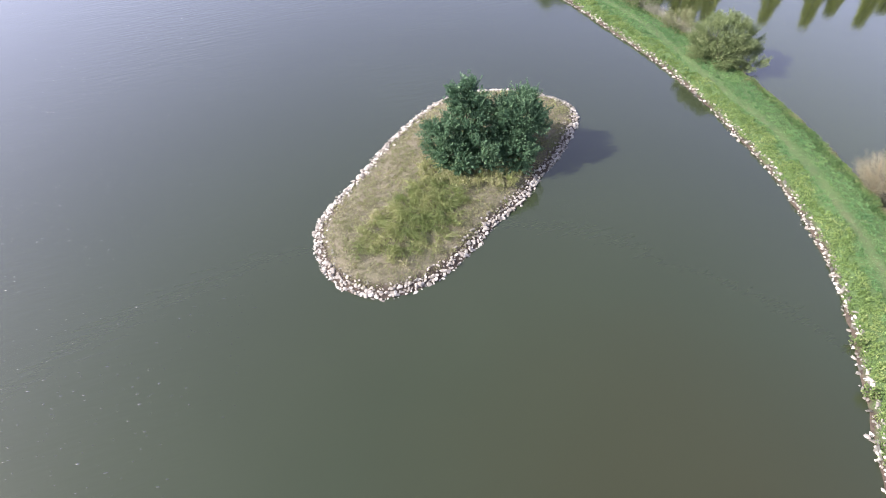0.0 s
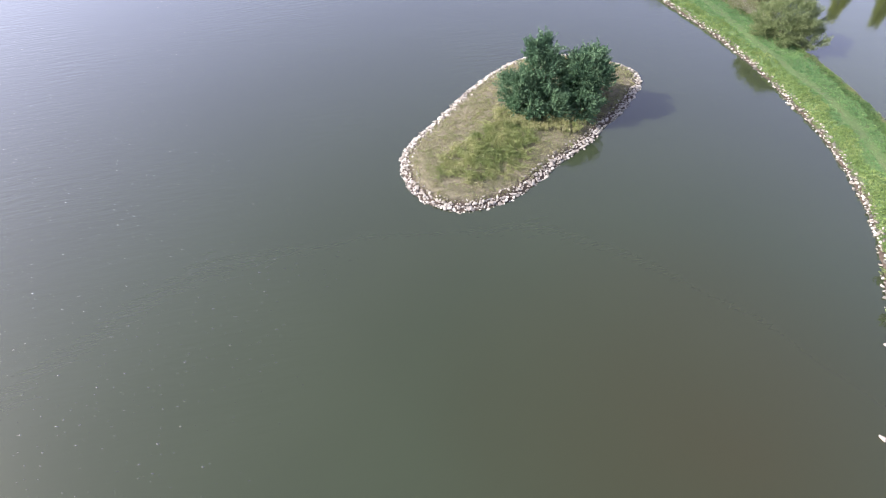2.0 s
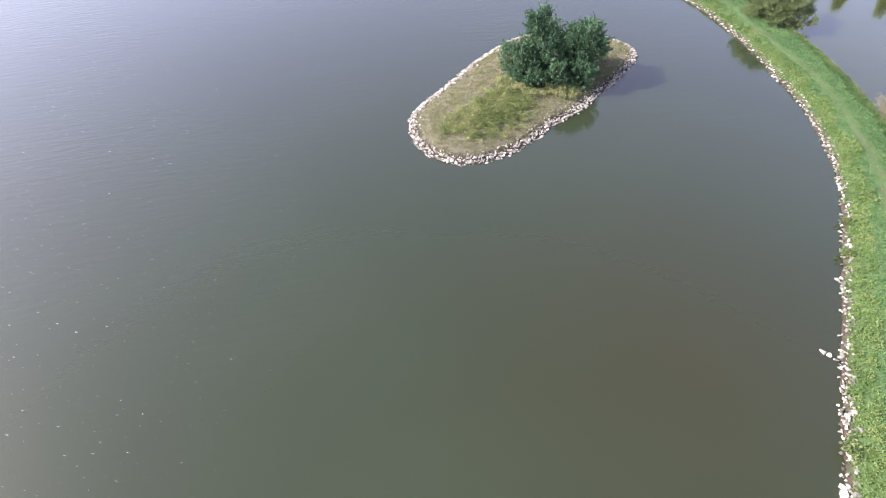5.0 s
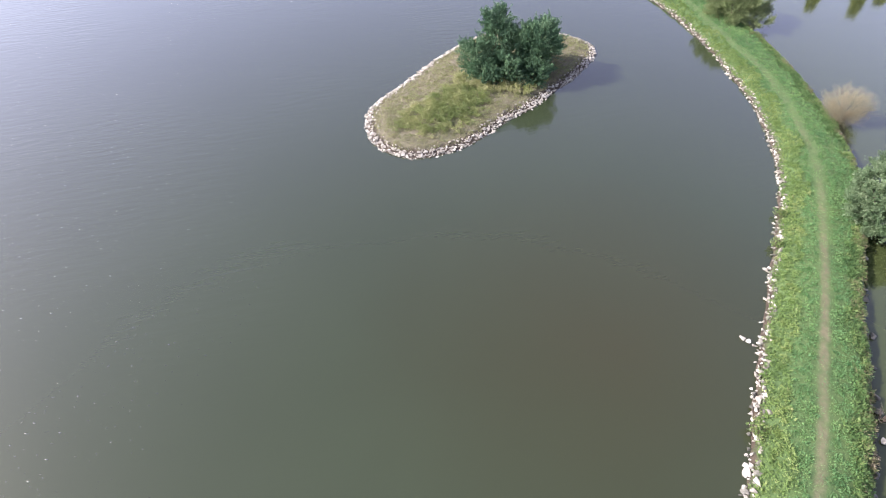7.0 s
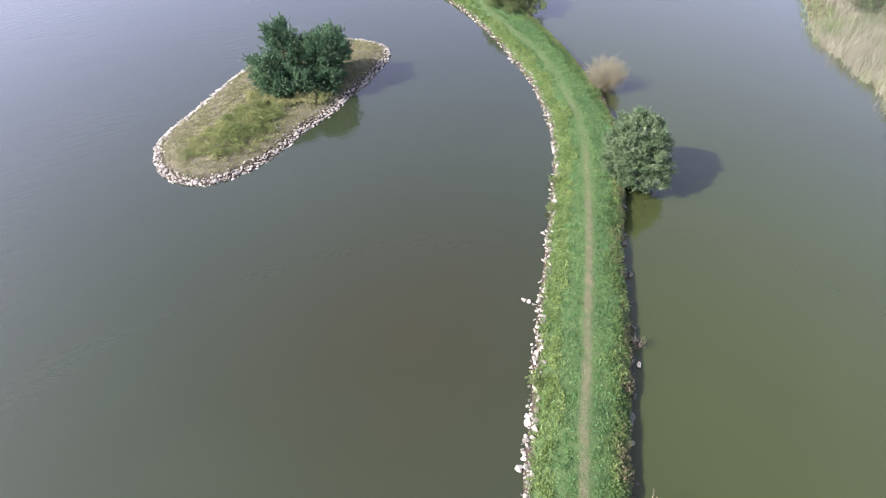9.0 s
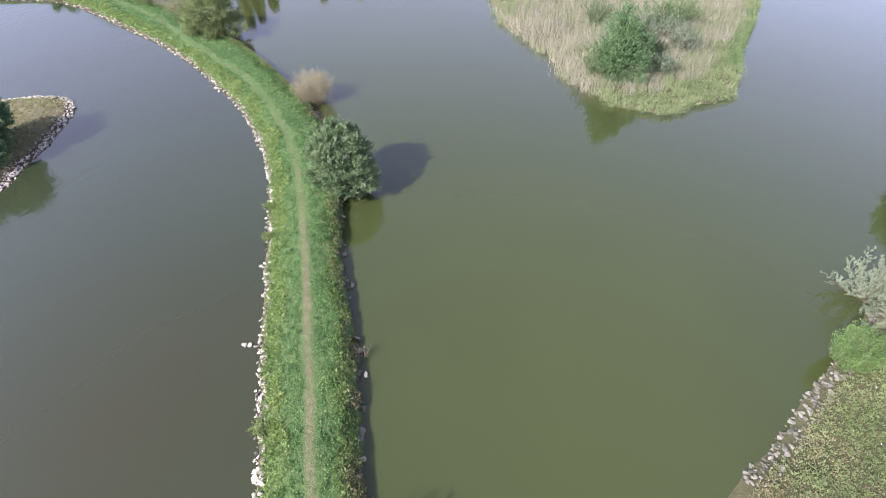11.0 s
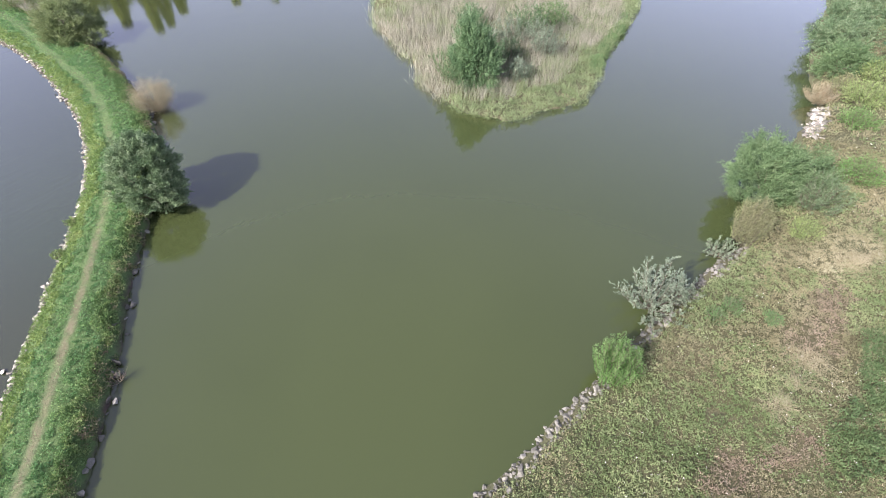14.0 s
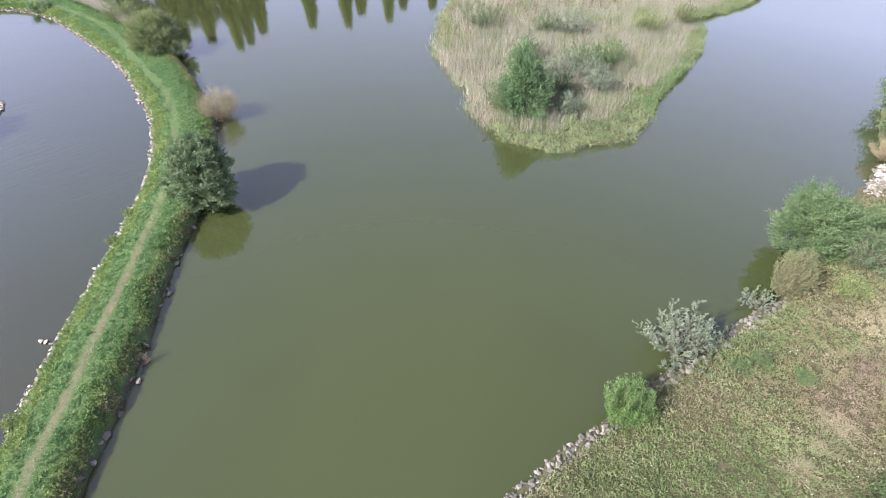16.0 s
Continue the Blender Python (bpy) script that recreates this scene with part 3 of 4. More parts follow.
REEDS = [(62, 48), (53.2, 40.2), (49, 34), (46, 27.8), (45.3, 22.5), (44.9, 18.9), (43.7, 15.7), (43.5, 13.2), (43.9, 10.9), (44.8, 9.3), (46.4, 7.4), (48.9, 7.4),
         (52, 6.9), (54.7, 8.1), (58.7, 11), (63.3, 13.6), (68.8, 16.7), (73.8, 21), (76.8, 24.2), (81.9, 25), (88.3, 26.6), (97, 32), (95, 42), (80, 50)]
SHORE = [(-140, -70), (-60, -48), (-30, -34), (0, -26), (12, -20), (18, -16), (24, -13), (28.8, -11.9), (31, -11.75), (33.1, -11.3), (36.4, -10.75), (40.4, -10.0),
         (44.1, -9.5), (47, -9.2), (49.5, -8.9), (52, -7.9), (55, -6.9), (61, -4.7), (64.5, -3.6), (68.2, -2.5), (69.6, -0.7), (77, 3.4), (85.7, 7.2), (100, 15),
         (118, 30), (112, 52), (90, 64), (60, 67), (30, 68), (14, 67.5), (2, 66), (-9, 71.5), (-29, 79), (-59, 88), (-140, 96)]
dike_west, dike_east, trail = curve_points(DIKE_WEST), curve_points(DIKE_EAST), curve_points(TRAIL)
dike_loop = np.concatenate([dike_west, dike_east[::-1]])
island_loop = curve_points(ISLAND, 6, True)
reed_loop = curve_points(REEDS, 6, True)
basin_loop = curve_points(SHORE, 4)


def ground_height(q):
    d = -depth_in(q, basin_loop)
    shoreline = np.abs(d) < 3
    d[shoreline] += 0.22 * wavy(q[shoreline], 0.9, 23.0) * np.clip(3 - np.abs(d[shoreline]), 0, 1)
    land = np.where(d > 0, 0.02 + 1.75 * (1 - np.exp(-d / 2.4)) + 0.012 * np.minimum(d, 40), np.maximum(d * 0.45, -1.4))
    bumpy = np.clip(d / 4, 0, 1) * np.clip(1 - (d - 25) / 40, 0, 1)
    near = bumpy > 0.02
    w = np.zeros(len(q))
    w[near] = 0.22 * wavy(q[near], 0.22, 3.1) + 0.08 * wavy(q[near], 0.9, 5.2)
    return land + bumpy * w


def dike_height(q):
    """A low bank: gentle and stony to the west, steep and overgrown to the east."""
    d = depth_in(q, dike_loop) + 0.16 * wavy(q, 1.1, 17.0) - 0.04
    gentle = np.interp(d, [-1.5, 0, 0.5, 1.2, 2.2], [-0.9, 0.02, 0.34, 0.64, 0.74])
    steep = np.interp(d, [-1.5, 0.2, 0.42, 0.8, 2.2], [-0.9, 0.0, 0.36, 0.60, 0.74])
    east_side = line_distance(q, dike_east) < line_distance(q, dike_west)
    return np.where(east_side, steep, gentle) + np.clip(d, 0, 1) * 0.05 * wavy(q, 0.8, 1.7)


def island_height(q):
    d = depth_in(q, island_loop)
    return np.interp(d, [-1.5, 0, 0.8, 1.6, 4], [-0.9, 0.02, 0.30, 0.42, 0.5]) + np.clip(d, 0, 1) * 0.05 * wavy(q, 0.7, 4.4)


def reed_height(q):
    d = depth_in(q, reed_loop)
    return np.interp(d, [-1.5, 0, 2, 6], [-0.8, 0.0, 0.15, 0.35])


def trail_wear(q):
    """How bare the trail is trodden: worn where the dike is narrow, grown over further on."""
    return np.interp(q[:, 1], [-10, 6, 12, 20, 40], [1.0, 1.0, 0.6, 0.4, 0.25]) * np.clip(0.85 + 0.5 * wavy(q, 0.3, 15.0), 0.3, 1.0)


def lines(*runs):
    out = np.concatenate([np.arange(a, b, s) for a, b, s in runs])
    return np.unique(np.round(out, 3))


# ---- setting ----
ground = sheet("ground", lines((-3000, -300, 300), (-300, -60, 24), (-60, 16, 4), (16, 90, 0.5), (90, 140, 5), (140, 320, 30), (320, 3100, 300)),
               lines((-3000, -300, 300), (-300, -40, 20), (-40, -28, 2), (-28, 10, 0.5), (10, 120, 4), (120, 300, 30), (300, 3100, 300)), ground_height, SOIL_MEADOW)
tagged(ground, "meadow bank of dry and green grass around the ponds", "ground", kind="structure")
dike = sheet("dike", np.arange(-62, 27, 0.35), np.arange(-27, 92, 0.35), dike_height, SOIL_DIKE,
             keep=lambda q: depth_in(q, dike_loop) > -0.9, attrs={"trail": lambda q: line_distance(q, trail), "edge": lambda q: depth_in(q, dike_loop) + 0.2, "wear": trail_wear})
tagged(dike, "narrow green grass dike with a worn foot trail", "dike", kind="structure")
island = sheet("island", np.arange(-9, 12, 0.25), np.arange(14, 38, 0.25), island_height, SOIL_ISLAND, keep=lambda q: depth_in(q, island_loop) > -0.9, attrs={"edge": lambda q: depth_in(q, island_loop) - 0.2})
tagged(island, "small island of dry grass ringed with pale stones", "island", kind="structure")
reed_island = sheet("reed_island", np.arange(41, 100, 0.8), np.arange(4, 53, 0.8), reed_height, SOIL_REED, keep=lambda q: depth_in(q, reed_loop) > -0.9)
tagged(reed_island, "low muddy island overgrown with reeds", "island", kind="structure")

mid = (curve_points(DIKE_WEST[:-1], 1) + curve_points(DIKE_EAST[:-2], 1)) / 2
west = [(*p, 0) for p in mid] + [(-60, 110, 0), (-160, 110, 0), (-160, -80, 0), (5, -80, 0)]
east = [(*p, 0) for p in mid[::-1]] + [(5, -40, 0), (140, -40, 0), (140, 110, 0), (-60, 110, 0)]
tagged(new("water_west", mesh_of("water_west", west, [list(range(len(west)))], WATER_WEST)), "grey-brown turbid pond water with fine ripples", "water", kind="structure")
tagged(new("water_east", mesh_of("water_east", east, [list(range(len(east)))], WATER_EAST)), "olive green turbid pond water, nearly calm", "water", kind="structure")

# ---- island trees ----
shrub("alder_tree", "dense dark green alder reaching to the island grass", "tree", (1.85, 27.35, 0.45),
      [(0.1, 0.2, 2.3, 1.45, 1.5, 1.9), (-1.25, -0.4, 1.4, 1.35, 1.4, 1.5), (0.2, 0.4, 3.5, 0.95, 1.0, 1.25), (-0.5, -1.6, 0.8, 1.4, 1.1, 1.0), (0.9, -1.4, 1.1, 1.0, 1.1, 1.2)],
      ALDER, BARK, 3000, 18, 0.46, 0.12, 0.6, 0.9, 0.5, ragged=0.35, bunch=16, tight=0.36)
shrub("alder_tree", "dense dark green alder beside a taller one", "tree", (5.0, 27.6, 0.45),
      [(-1.05, 0.2, 1.8, 1.0, 1.2, 1.5), (0.1, 0, 2.2, 1.55, 1.6, 1.75), (-0.2, -1.6, 0.9, 1.1, 1.0, 1.0), (0.4, 0.9, 1.9, 1.35, 1.4, 1.6), (-0.3, -0.6, 2.1, 1.2, 1.1, 1.3)],
      ALDER, BARK, 2700, 18, 0.46, 0.12, 0.6, 0.9, 0.5, ragged=0.35, bunch=16, tight=0.36)

# ---- dike bushes ----
shrub("willow_bush", "round grey-green willow bush on the dike edge", "bush", (23.1, 12.05, 0.3),
      [(0, 0, 1.8, 1.9, 2.05, 1.85), (0.05, 0.5, 2.25, 1.6, 1.6, 1.65), (0.3, -1.1, 1.1, 1.5, 1.2, 0.95)], WILLOW_GREY, BARK, 3800, 18, 0.5, 0.125, 0.36, 0.8, 0.62, ragged=0.2, bunch=8, tight=0.11)
shrub("tan_bush", "dense tan twiggy bush at the water's edge", "bush", (25.5, 23.1, 0.05),
      [(0, 0, 1.2, 1.4, 1.4, 0.95), (0, 0, 0.75, 1.1, 1.1, 0.75)], TWIG_LEAF, TWIG, 1700, 14, 0.55, 0.075, 0.24, 1.0, 0.4, 34, bunch=6, tight=0.22)
shrub("olive_bush", "large olive green willow bush on the dike", "bush", (22.1, 38.8, 0.35),
      [(0, 0, 1.6, 2.4, 2.4, 1.7), (0, 0, 2.2, 1.75, 1.8, 1.3), (1.3, -1.2, 0.8, 1.6, 1.6, 0.9), (0, -0.2, 0.7, 2.3, 2.3, 0.9)], WILLOW_OLIVE, BARK, 3000, 16, 0.55, 0.13, 0.34, 0.8, 0.5, bunch=7, tight=0.17)
shrub("reedy_shrub", "straggling olive and tan shrub at the water's edge", "bush", (20.9, 44.4, 0.2),
      [(0, 0, 0.8, 1.3, 1.4, 0.8)], TAN_LEAF, TWIG, 420, 12, 0.6, 0.15, 0.3, 0.8, 0.4, 12)
shrub("reedy_shrub", "straggling olive shrub at the water's edge", "bush", (18.9, 49.2, 0.2),
      [(0, 0, 0.9, 1.5, 1.7, 0.9)], WILLOW_OLIVE, TWIG, 480, 12, 0.6, 0.15, 0.3, 0.8, 0.4, 12)
shrub("low_shrub", "low dark green shrub hanging over the stony dike edge", "bush", (10.9, 56.6, 0.2),
      [(0, 0, 0.4, 1.1, 0.9, 0.5)], WILLOW_GREY, BARK, 300, 12, 0.4, 0.14, 0.4, 0.5, 0.4, 6)
for x, y, w in ((13.85, -0.65, 0.5), (17.75, 10.1, 0.45), (18.6, 12.6, 0.4)):
    spray("waterside_weed", "leafy yellow-green weed among the dike stones", "weed", (x, y, 0.12), (w * 1.6, w), GRASS_YELLOW, BARK, 12, 5, 0.22, 8, 0.09, 0.45, 0.5, "dike weeds")
spray("dry_shrub", "tan twiggy shrub at the dike's waterline", "bush", (16.55, -7.35, 0.0), (2.2, 1.6), TWIG_LEAF, TWIG, 44, 9, 0.4, 12, 0.075, 0.28, 0.3)
spray("dead_twigs", "bare grey twigs leaning over the water", "dead branch", (18.95, 0.5, 0.12), (0.9, 0.6), TAN_LEAF, BARK, 9, 4, 0.25, 5, 0.05, 0.25, 0.5)

# ---- bank bushes ----
spray("silver_willow", "silvery sparse willow leaning over the stone shore", "bush", (41.3, -9.3, 0.1), (3.9, 3.7), WILLOW_SILVER, BARK, 30, 14, 0.52, 16, 0.10, 0.38, 0.88)
branchy("green_willow", "compact bright green willow shrub on the shore", "bush", (36.9, -11.05, 0.3), (2.2, 2.2), GREEN_SHRUB, BARK, 120, 90, 0.115, 0.34, 1.0, 0.62, 0.04, 0.075, 0.34)
branchy("tan_willow", "yellowish tan willow shrub at the shore", "bush", (48.95, -9.0, 0.35), (2.15, 2.9), TAN_LEAF, BARK, 120, 80, 0.12, 0.40, 1.0, 0.55, 0.06, 0.09, 0.32)
shrub("willow_thicket", "broad grey-green willow thicket on the bank", "bush", (53.15, -7.25, 0.3),
      [(-0.8, 0.3, 1.7, 1.8, 1.8, 1.8), (1.5, -0.9, 1.5, 1.6, 1.6, 1.6), (0.5, 1.0, 1.9, 1.4, 1.3, 1.7), (-0.3, -0.6, 2.3, 1.2, 1.1, 1.3), (0.2, -0.1, 1.4, 1.7, 1.6, 1.5)], THICKET, BARK, 3300, 18, 0.6, 0.13, 0.28, 0.9, 0.45, ragged=0.35, bunch=7, tight=0.17)
spray("feathery_shrub", "soft grey-green feathery shrub in the grass", "bush", (53.4, -9.8, 1.0), (3.2, 2.2), WILLOW_GREY, BARK, 34, 14, 0.6, 18, 0.11, 0.22, 0.4)
branchy("bright_shrub", "low bright yellow-green shrub in the grass", "bush", (50.95, -10.75, float(ground_height(np.array([(50.95, -10.75)]))[0])), (1.7, 1.0), BRIGHT, BARK, 90, 32, 0.12, 0.4, 1.1, 0.5, 0.2, 0.12, 0.5)
branchy("low_shrub", "low leafy green shrub on the meadow slope", "bush", (57.7, -9.9, float(ground_height(np.array([(57.7, -9.9)]))[0])), (2.7, 1.4), GREEN_SHRUB, BARK, 100, 30, 0.14, 0.38, 1.1, 0.5, 0.2, 0.10, 0.5)
spray("small_willow", "small silvery willow at the stony waterline", "bush", (47.1, -8.8, 0.1), (1.9, 1.1), WILLOW_SILVER, BARK, 12, 8, 0.35, 12, 0.10, 0.36, 0.6)
for x, y, w, h in ((42.5, -11.75, 1.0, 0.55), (43.45, -11.85, 0.9, 0.8), (44.1, -13.3, 0.8, 0.5)):
    branchy("low_shrub", "small green shrub among dry meadow grass", "bush", (x, y, float(ground_height(np.array([(x, y)]))[0])), (w, h), WILLOW_GREEN, BARK, 46, 22, 0.11, 0.40, 1.1, 0.5, 0.2, 0.14, 0.5)
for (x, y, w, mat, what) in ((67.6, -5.4, 3.4, BRIGHT, "rank yellow-green"), (71.4, -4.6, 3.6, BRIGHT, "rank yellow-green"), (74.6, -7.6, 3.0, WILLOW_OLIVE, "olive green"), (68.9, -3.4, 2.4, TAN_LEAF, "tan and green")):
    branchy("rank_shrub", what + " shrub on the slope behind the rubble", "bush", (x, y, float(ground_height(np.array([(x, y)]))[0]) - 0.05), (w, 0.9 + 0.2 * w), mat, BARK, int(38 * w), 32, 0.17, 0.4, 1.1, 0.5, 0.2, 0.12, 0.5)
branchy("rusty_shrub", "tan twiggy shrub beside the rubble", "bush", (66.6, -2.9, 0.3), (2.4, 1.7), TWIG_LEAF, TWIG, 90, 36, 0.13, 0.3, 1.05, 0.3, 0.2, 0.08, 0.5)
branchy("low_shrub", "green shrub on the slope above the rubble", "bush", (63.9, -6.7, float(ground_height(np.array([(63.9, -6.7)]))[0])), (2.4, 1.3), GREEN_SHRUB, BARK, 90, 30, 0.14, 0.38, 1.1, 0.5, 0.2, 0.10, 0.5)
for (x, y, s) in ((71.0, -1.6, 0.85), (75.4, 1.0, 0.95), (80.5, 2.9, 1.0), (86.5, 5.5, 1.0)):
    shrub("bank_willow", "grey-green willow bush lining the shore", "bush", (x, y, 0.4),
          [(0, 0, 1.4 * s, 2.2 * s, 2.0 * s, 1.5 * s), (1.2, -1.2, 1.3 * s, 2.0 * s, 1.8 * s, 1.4 * s)], THICKET if s < 0.9 else WILLOW_GREY, BARK, 1000, 16, 0.8, 0.19, 0.28, 0.7, 0.5, ragged=0.3, group="shore willows")
shrub("dark_tree", "dark green bushy tree on the upper bank", "tree", (73.6, -5.2, 1.9),
      [(0, 0, 2.0, 1.9, 1.9, 2.0), (0.4, 0, 3.4, 1.1, 1.1, 1.2)], ALDER, BARK, 1100, 14, 0.5, 0.18, 0.5, 0.3, 0.5)

# ---- reed island bushes ----
shrub("alder_tree", "bushy green alder standing among reeds", "tree", (46.9, 13.0, 0.2),
      [(0.2, -0.2, 1.6, 1.45, 1.4, 1.7), (-0.3, 0.4, 3.0, 1.2, 1.2, 1.4), (0.5, 0.4, 2.9, 1.0, 1.1, 1.3), (-0.35, 0.5, 4.5, 0.55, 0.55, 0.95), (-0.65, 0.7, 1.6, 0.95, 0.95, 1.4)],
      ALDER_LIGHT, BARK, 2600, 18, 0.6, 0.125, 0.5, 0.9, 0.6, ragged=0.5, bunch=12)
for (x, y, s, mat, what) in ((52.9, 31.2, 2.0, WILLOW_GREY, "grey-green"), (56.3, 18.0, 1.6, ALDER_LIGHT, "dark green"), (58.5, 17.4, 1.5, WILLOW_GREEN, "green"), (53.4, 17.2, 1.4, WILLOW_SILVER, "silvery"),
                             (54.6, 13.8, 1.1, WILLOW_SILVER, "silvery"), (49.9, 11.6, 0.7, WILLOW_SILVER, "silvery"), (51.4, 14.6, 0.8, WILLOW_GREY, "grey-green"), (67.6, 22.9, 1.6, BRIGHT, "yellow-green"), (73.0, 23.2, 1.1, WILLOW_OLIVE, "olive"),
                             (60.0, 25.5, 1.8, WILLOW_SILVER, "silvery"), (58.0, 27.0, 1.2, WILLOW_GREY, "grey-green"), (52.4, 21.6, 1.3, WILLOW_GREY, "grey-green"), (50.4, 17.6, 1.1, WILLOW_SILVER, "silvery"), (45.9, 14.5, 1.5, THICKET, "pale grey-green"), (55.6, 16.0, 1.0, WILLOW_SILVER, "silvery")):
    spray("reed_shrub", what + " willow shrub rising out of the reeds", "bush", (x, y, 0.3), (2.6 * s, 1.3 + 0.9 * s), mat, BARK, int(8 + 14 * s), 10, 0.6, 16, 0.13, 0.34, 0.45)

spray("silver_willow", "low silvery willow at the foot of a larger one", "bush", (42.9, -9.6, 0.15), (2.4, 1.3), WILLOW_SILVER, BARK, 18, 9, 0.4, 14, 0.10, 0.38, 0.6)

# ---- far shore ----


def spruce(x, y, h):
    t = tagged(new("spruce"), "tall green spruce on the far shore", "tree", "far shore spruces")
    t.location = (x, y, 1.0)
    n = 2600
    u = rng.uniform(0.02, 1, n) ** 1.3
    a = rng.uniform(0, 2 * math.pi, n)
    arm = np.array([noise.noise((math.cos(b) * 2.2, math.sin(b) * 2.2, c * h * 1.1 + x)) for b, c in zip(a, u)])
    r = (1 - u) * 2.5 * np.clip(0.72 + 0.75 * arm, 0.2, 1.25) * rng.uniform(0.35, 1, n)
    base = np.c_[r * np.cos(a), r * np.sin(a), u * h]
    axis = unit(np.c_[np.cos(a), np.sin(a), rng.normal(-0.3, 0.25, n)])
    part("crown", leaf_mesh("crown", base, axis, rng.uniform(0.5, 0.9, n), rng.uniform(0.2, 0.35, n), SPRUCE), t)
    part("trunk", limbs("trunk", [[(0, 0, -0.4, 0.2), (0, 0, h * 0.5, 0.12), (0, 0, h * 0.97, 0.03)]], BARK), t)


for x, h in ((24.5, 9.2), (28.0, 9.8), (31.8, 11.5), (33.6, 11.0), (35.8, 9.6), (43.6, 9.8), (49.6, 10.6), (52.0, 8.9), (56.8, 10.6), (60.0, 9.4), (65.0, 9.8), (71.0, 9.5), (78.0, 10.0)):
    spruce(x, 70.6 + rng.uniform(-0.6, 1.2), h)
for x, y in ((20.5, 71.0), (25.5, 70.8), (29.8, 71.5), (34.0, 71.5), (15.5, 71.5)):
    shrub("far_willow", "broad olive willow on the far shore", "tree", (x, y, 0.8),
          [(0, 0, 3.2, 3.0, 2.6, 3.2), (0, 0, 5.6, 1.8, 1.6, 2.0)], WILLOW_OLIVE, BARK, 1000, 14, 0.9, 0.28, 0.45, 0.3, 0.5, group="far shore willows")

# ---- grass, herbs and reeds ----


def scatter(n, box, ok):
    """About n random places in the box (x0, y0, x1, y1) that ok passes."""
    q = np.c_[rng.uniform(box[0], box[2], n), rng.uniform(box[1], box[3], n)]
    return q[ok(q)]


q = scatter(170000, (-4, -12, 26, 66), lambda q: depth_in(q, dike_loop) > 0.12)
d = depth_in(q, dike_loop)
we = line_distance(q, dike_west) < line_distance(q, dike_east)
ok = d > np.where(we, 0.15, 0.3) + 0.28 * wavy(q, 0.8, 41.0)
q, d = q[ok], d[ok]
worn = line_distance(q, trail) + 0.10 * wavy(q, 0.9, 14.0)
ok = rng.uniform(size=len(q)) < np.clip((worn - 0.10) / 0.2, 1 - 0.93 * trail_wear(q), 1)
q, d, worn = q[ok], d[ok], worn[ok]
hz = dike_height(q)
we = line_distance(q, dike_west) < line_distance(q, dike_east)
patch = wavy(q, 0.45, 8.8) + 0.5 * wavy(q, 1.5, 9.9)
edge_w = we & (d < 1.2 + 0.5 * patch)
edge_e = ~we & (d < 1.15 + 0.5 * patch)
core = ~(edge_w | edge_e)
sparse = rng.uniform(size=len(q))
blades("dike_grass", q[core], hz[core], 0.07 + 0.02 * patch[core], GRASS_GREEN, 6, 0.09, 0.9, 0.022, "short green grass covering the dike", "grass")
m = core & (sparse < 0.55) & (worn > 0.34)
plants("dike_clover", q[m], hz[m], 0.10, 0.10 + 0.05 * patch[m].clip(-1, 1), GRASS_GREEN, 12, 0.065, 0.5, 1.0, 0.45 + 0.38 * patch[m], "clumps of clover and green herbs on the dike", "herbs")
m = edge_w & (sparse < 0.7)
plants("bank_weeds", q[m], hz[m], 0.12, 0.20 + 0.09 * patch[m].clip(-1, 1), GRASS_YELLOW, 16, 0.08, 0.45, 1.0, 0.5 + 0.35 * wavy(q[m], 0.7, 19.0), "yellow-green weeds along the stony dike edge", "weeds")
m = edge_e & (sparse < 0.75)
tuft = wavy(q[m], 1.3, 71.0)
plants("bank_scrub", q[m], hz[m], 0.14, 0.21 * (1 + 0.8 * tuft).clip(0.35, 1.8), WEED_DARK, 20, 0.085, 0.42, 1.0, 0.46 + 0.38 * wavy(q[m], 0.9, 72.0) - 0.6 * (d[m] - 0.7).clip(-0.6, 0.5), "mixed dark green and brownish scrub along the dike edge", "weeds")

q = scatter(26000, (-8, 15, 11, 37), lambda q: depth_in(q, island_loop) > 0.45)
cover = 0.5 + 0.42 * wavy(q, 0.5, 2.2) + 0.25 * wavy(q, 1.6, 2.9)
blades("island_straw", q, island_height(q), 0.10 + 0.06 * cover, STRAW, 4, 0.08, 1.0, 0.022, "short dry straw covering the island", "grass")
m = rng.uniform(size=len(q)) < 0.30 + 0.30 * (1 - cover)
plants("island_herbs", q[m], island_height(q[m]), 0.18, 0.10, TUSSOCK, 10, 0.075, 0.28, 1.0, 0.52 + 0.4 * wavy(q[m], 0.6, 5.9), "low olive herbs among the dry island grass", "herbs")
q = scatter(5200, (-8, 15, 11, 37), lambda q: depth_in(q, island_loop) > 0.9)
u = (q - np.array((-1.2, 21.4))) @ np.array((0.55, 0.835))
v = (q - np.array((-1.2, 21.4))) @ np.array((0.835, -0.55))
thick = 1.0 - (u / 4.0) ** 2 - (v / 2.3) ** 2 + 0.55 * wavy(q, 0.6, 6.1)
m = thick + rng.normal(0, 0.15, len(q)) > 0.08
tussocks("island_tall_grass", q[m], island_height(q[m]), 0.34, 0.30 + 0.30 * thick[m].clip(0, 1.2) * (1 + 0.5 * wavy(q[m], 1.1, 9.0)), TUSSOCK, 34, 0.022,
         0.40 + 0.5 * wavy(q[m], 0.6, 9.7), "tall yellow-green grass tussocks on the island", "grass")
m = (line_distance(q, np.array([(-0.6, 25.3), (1.4, 24.7), (3.8, 24.7), (5.4, 25.3)])) < 0.85) & (rng.uniform(size=len(q)) < 0.8)
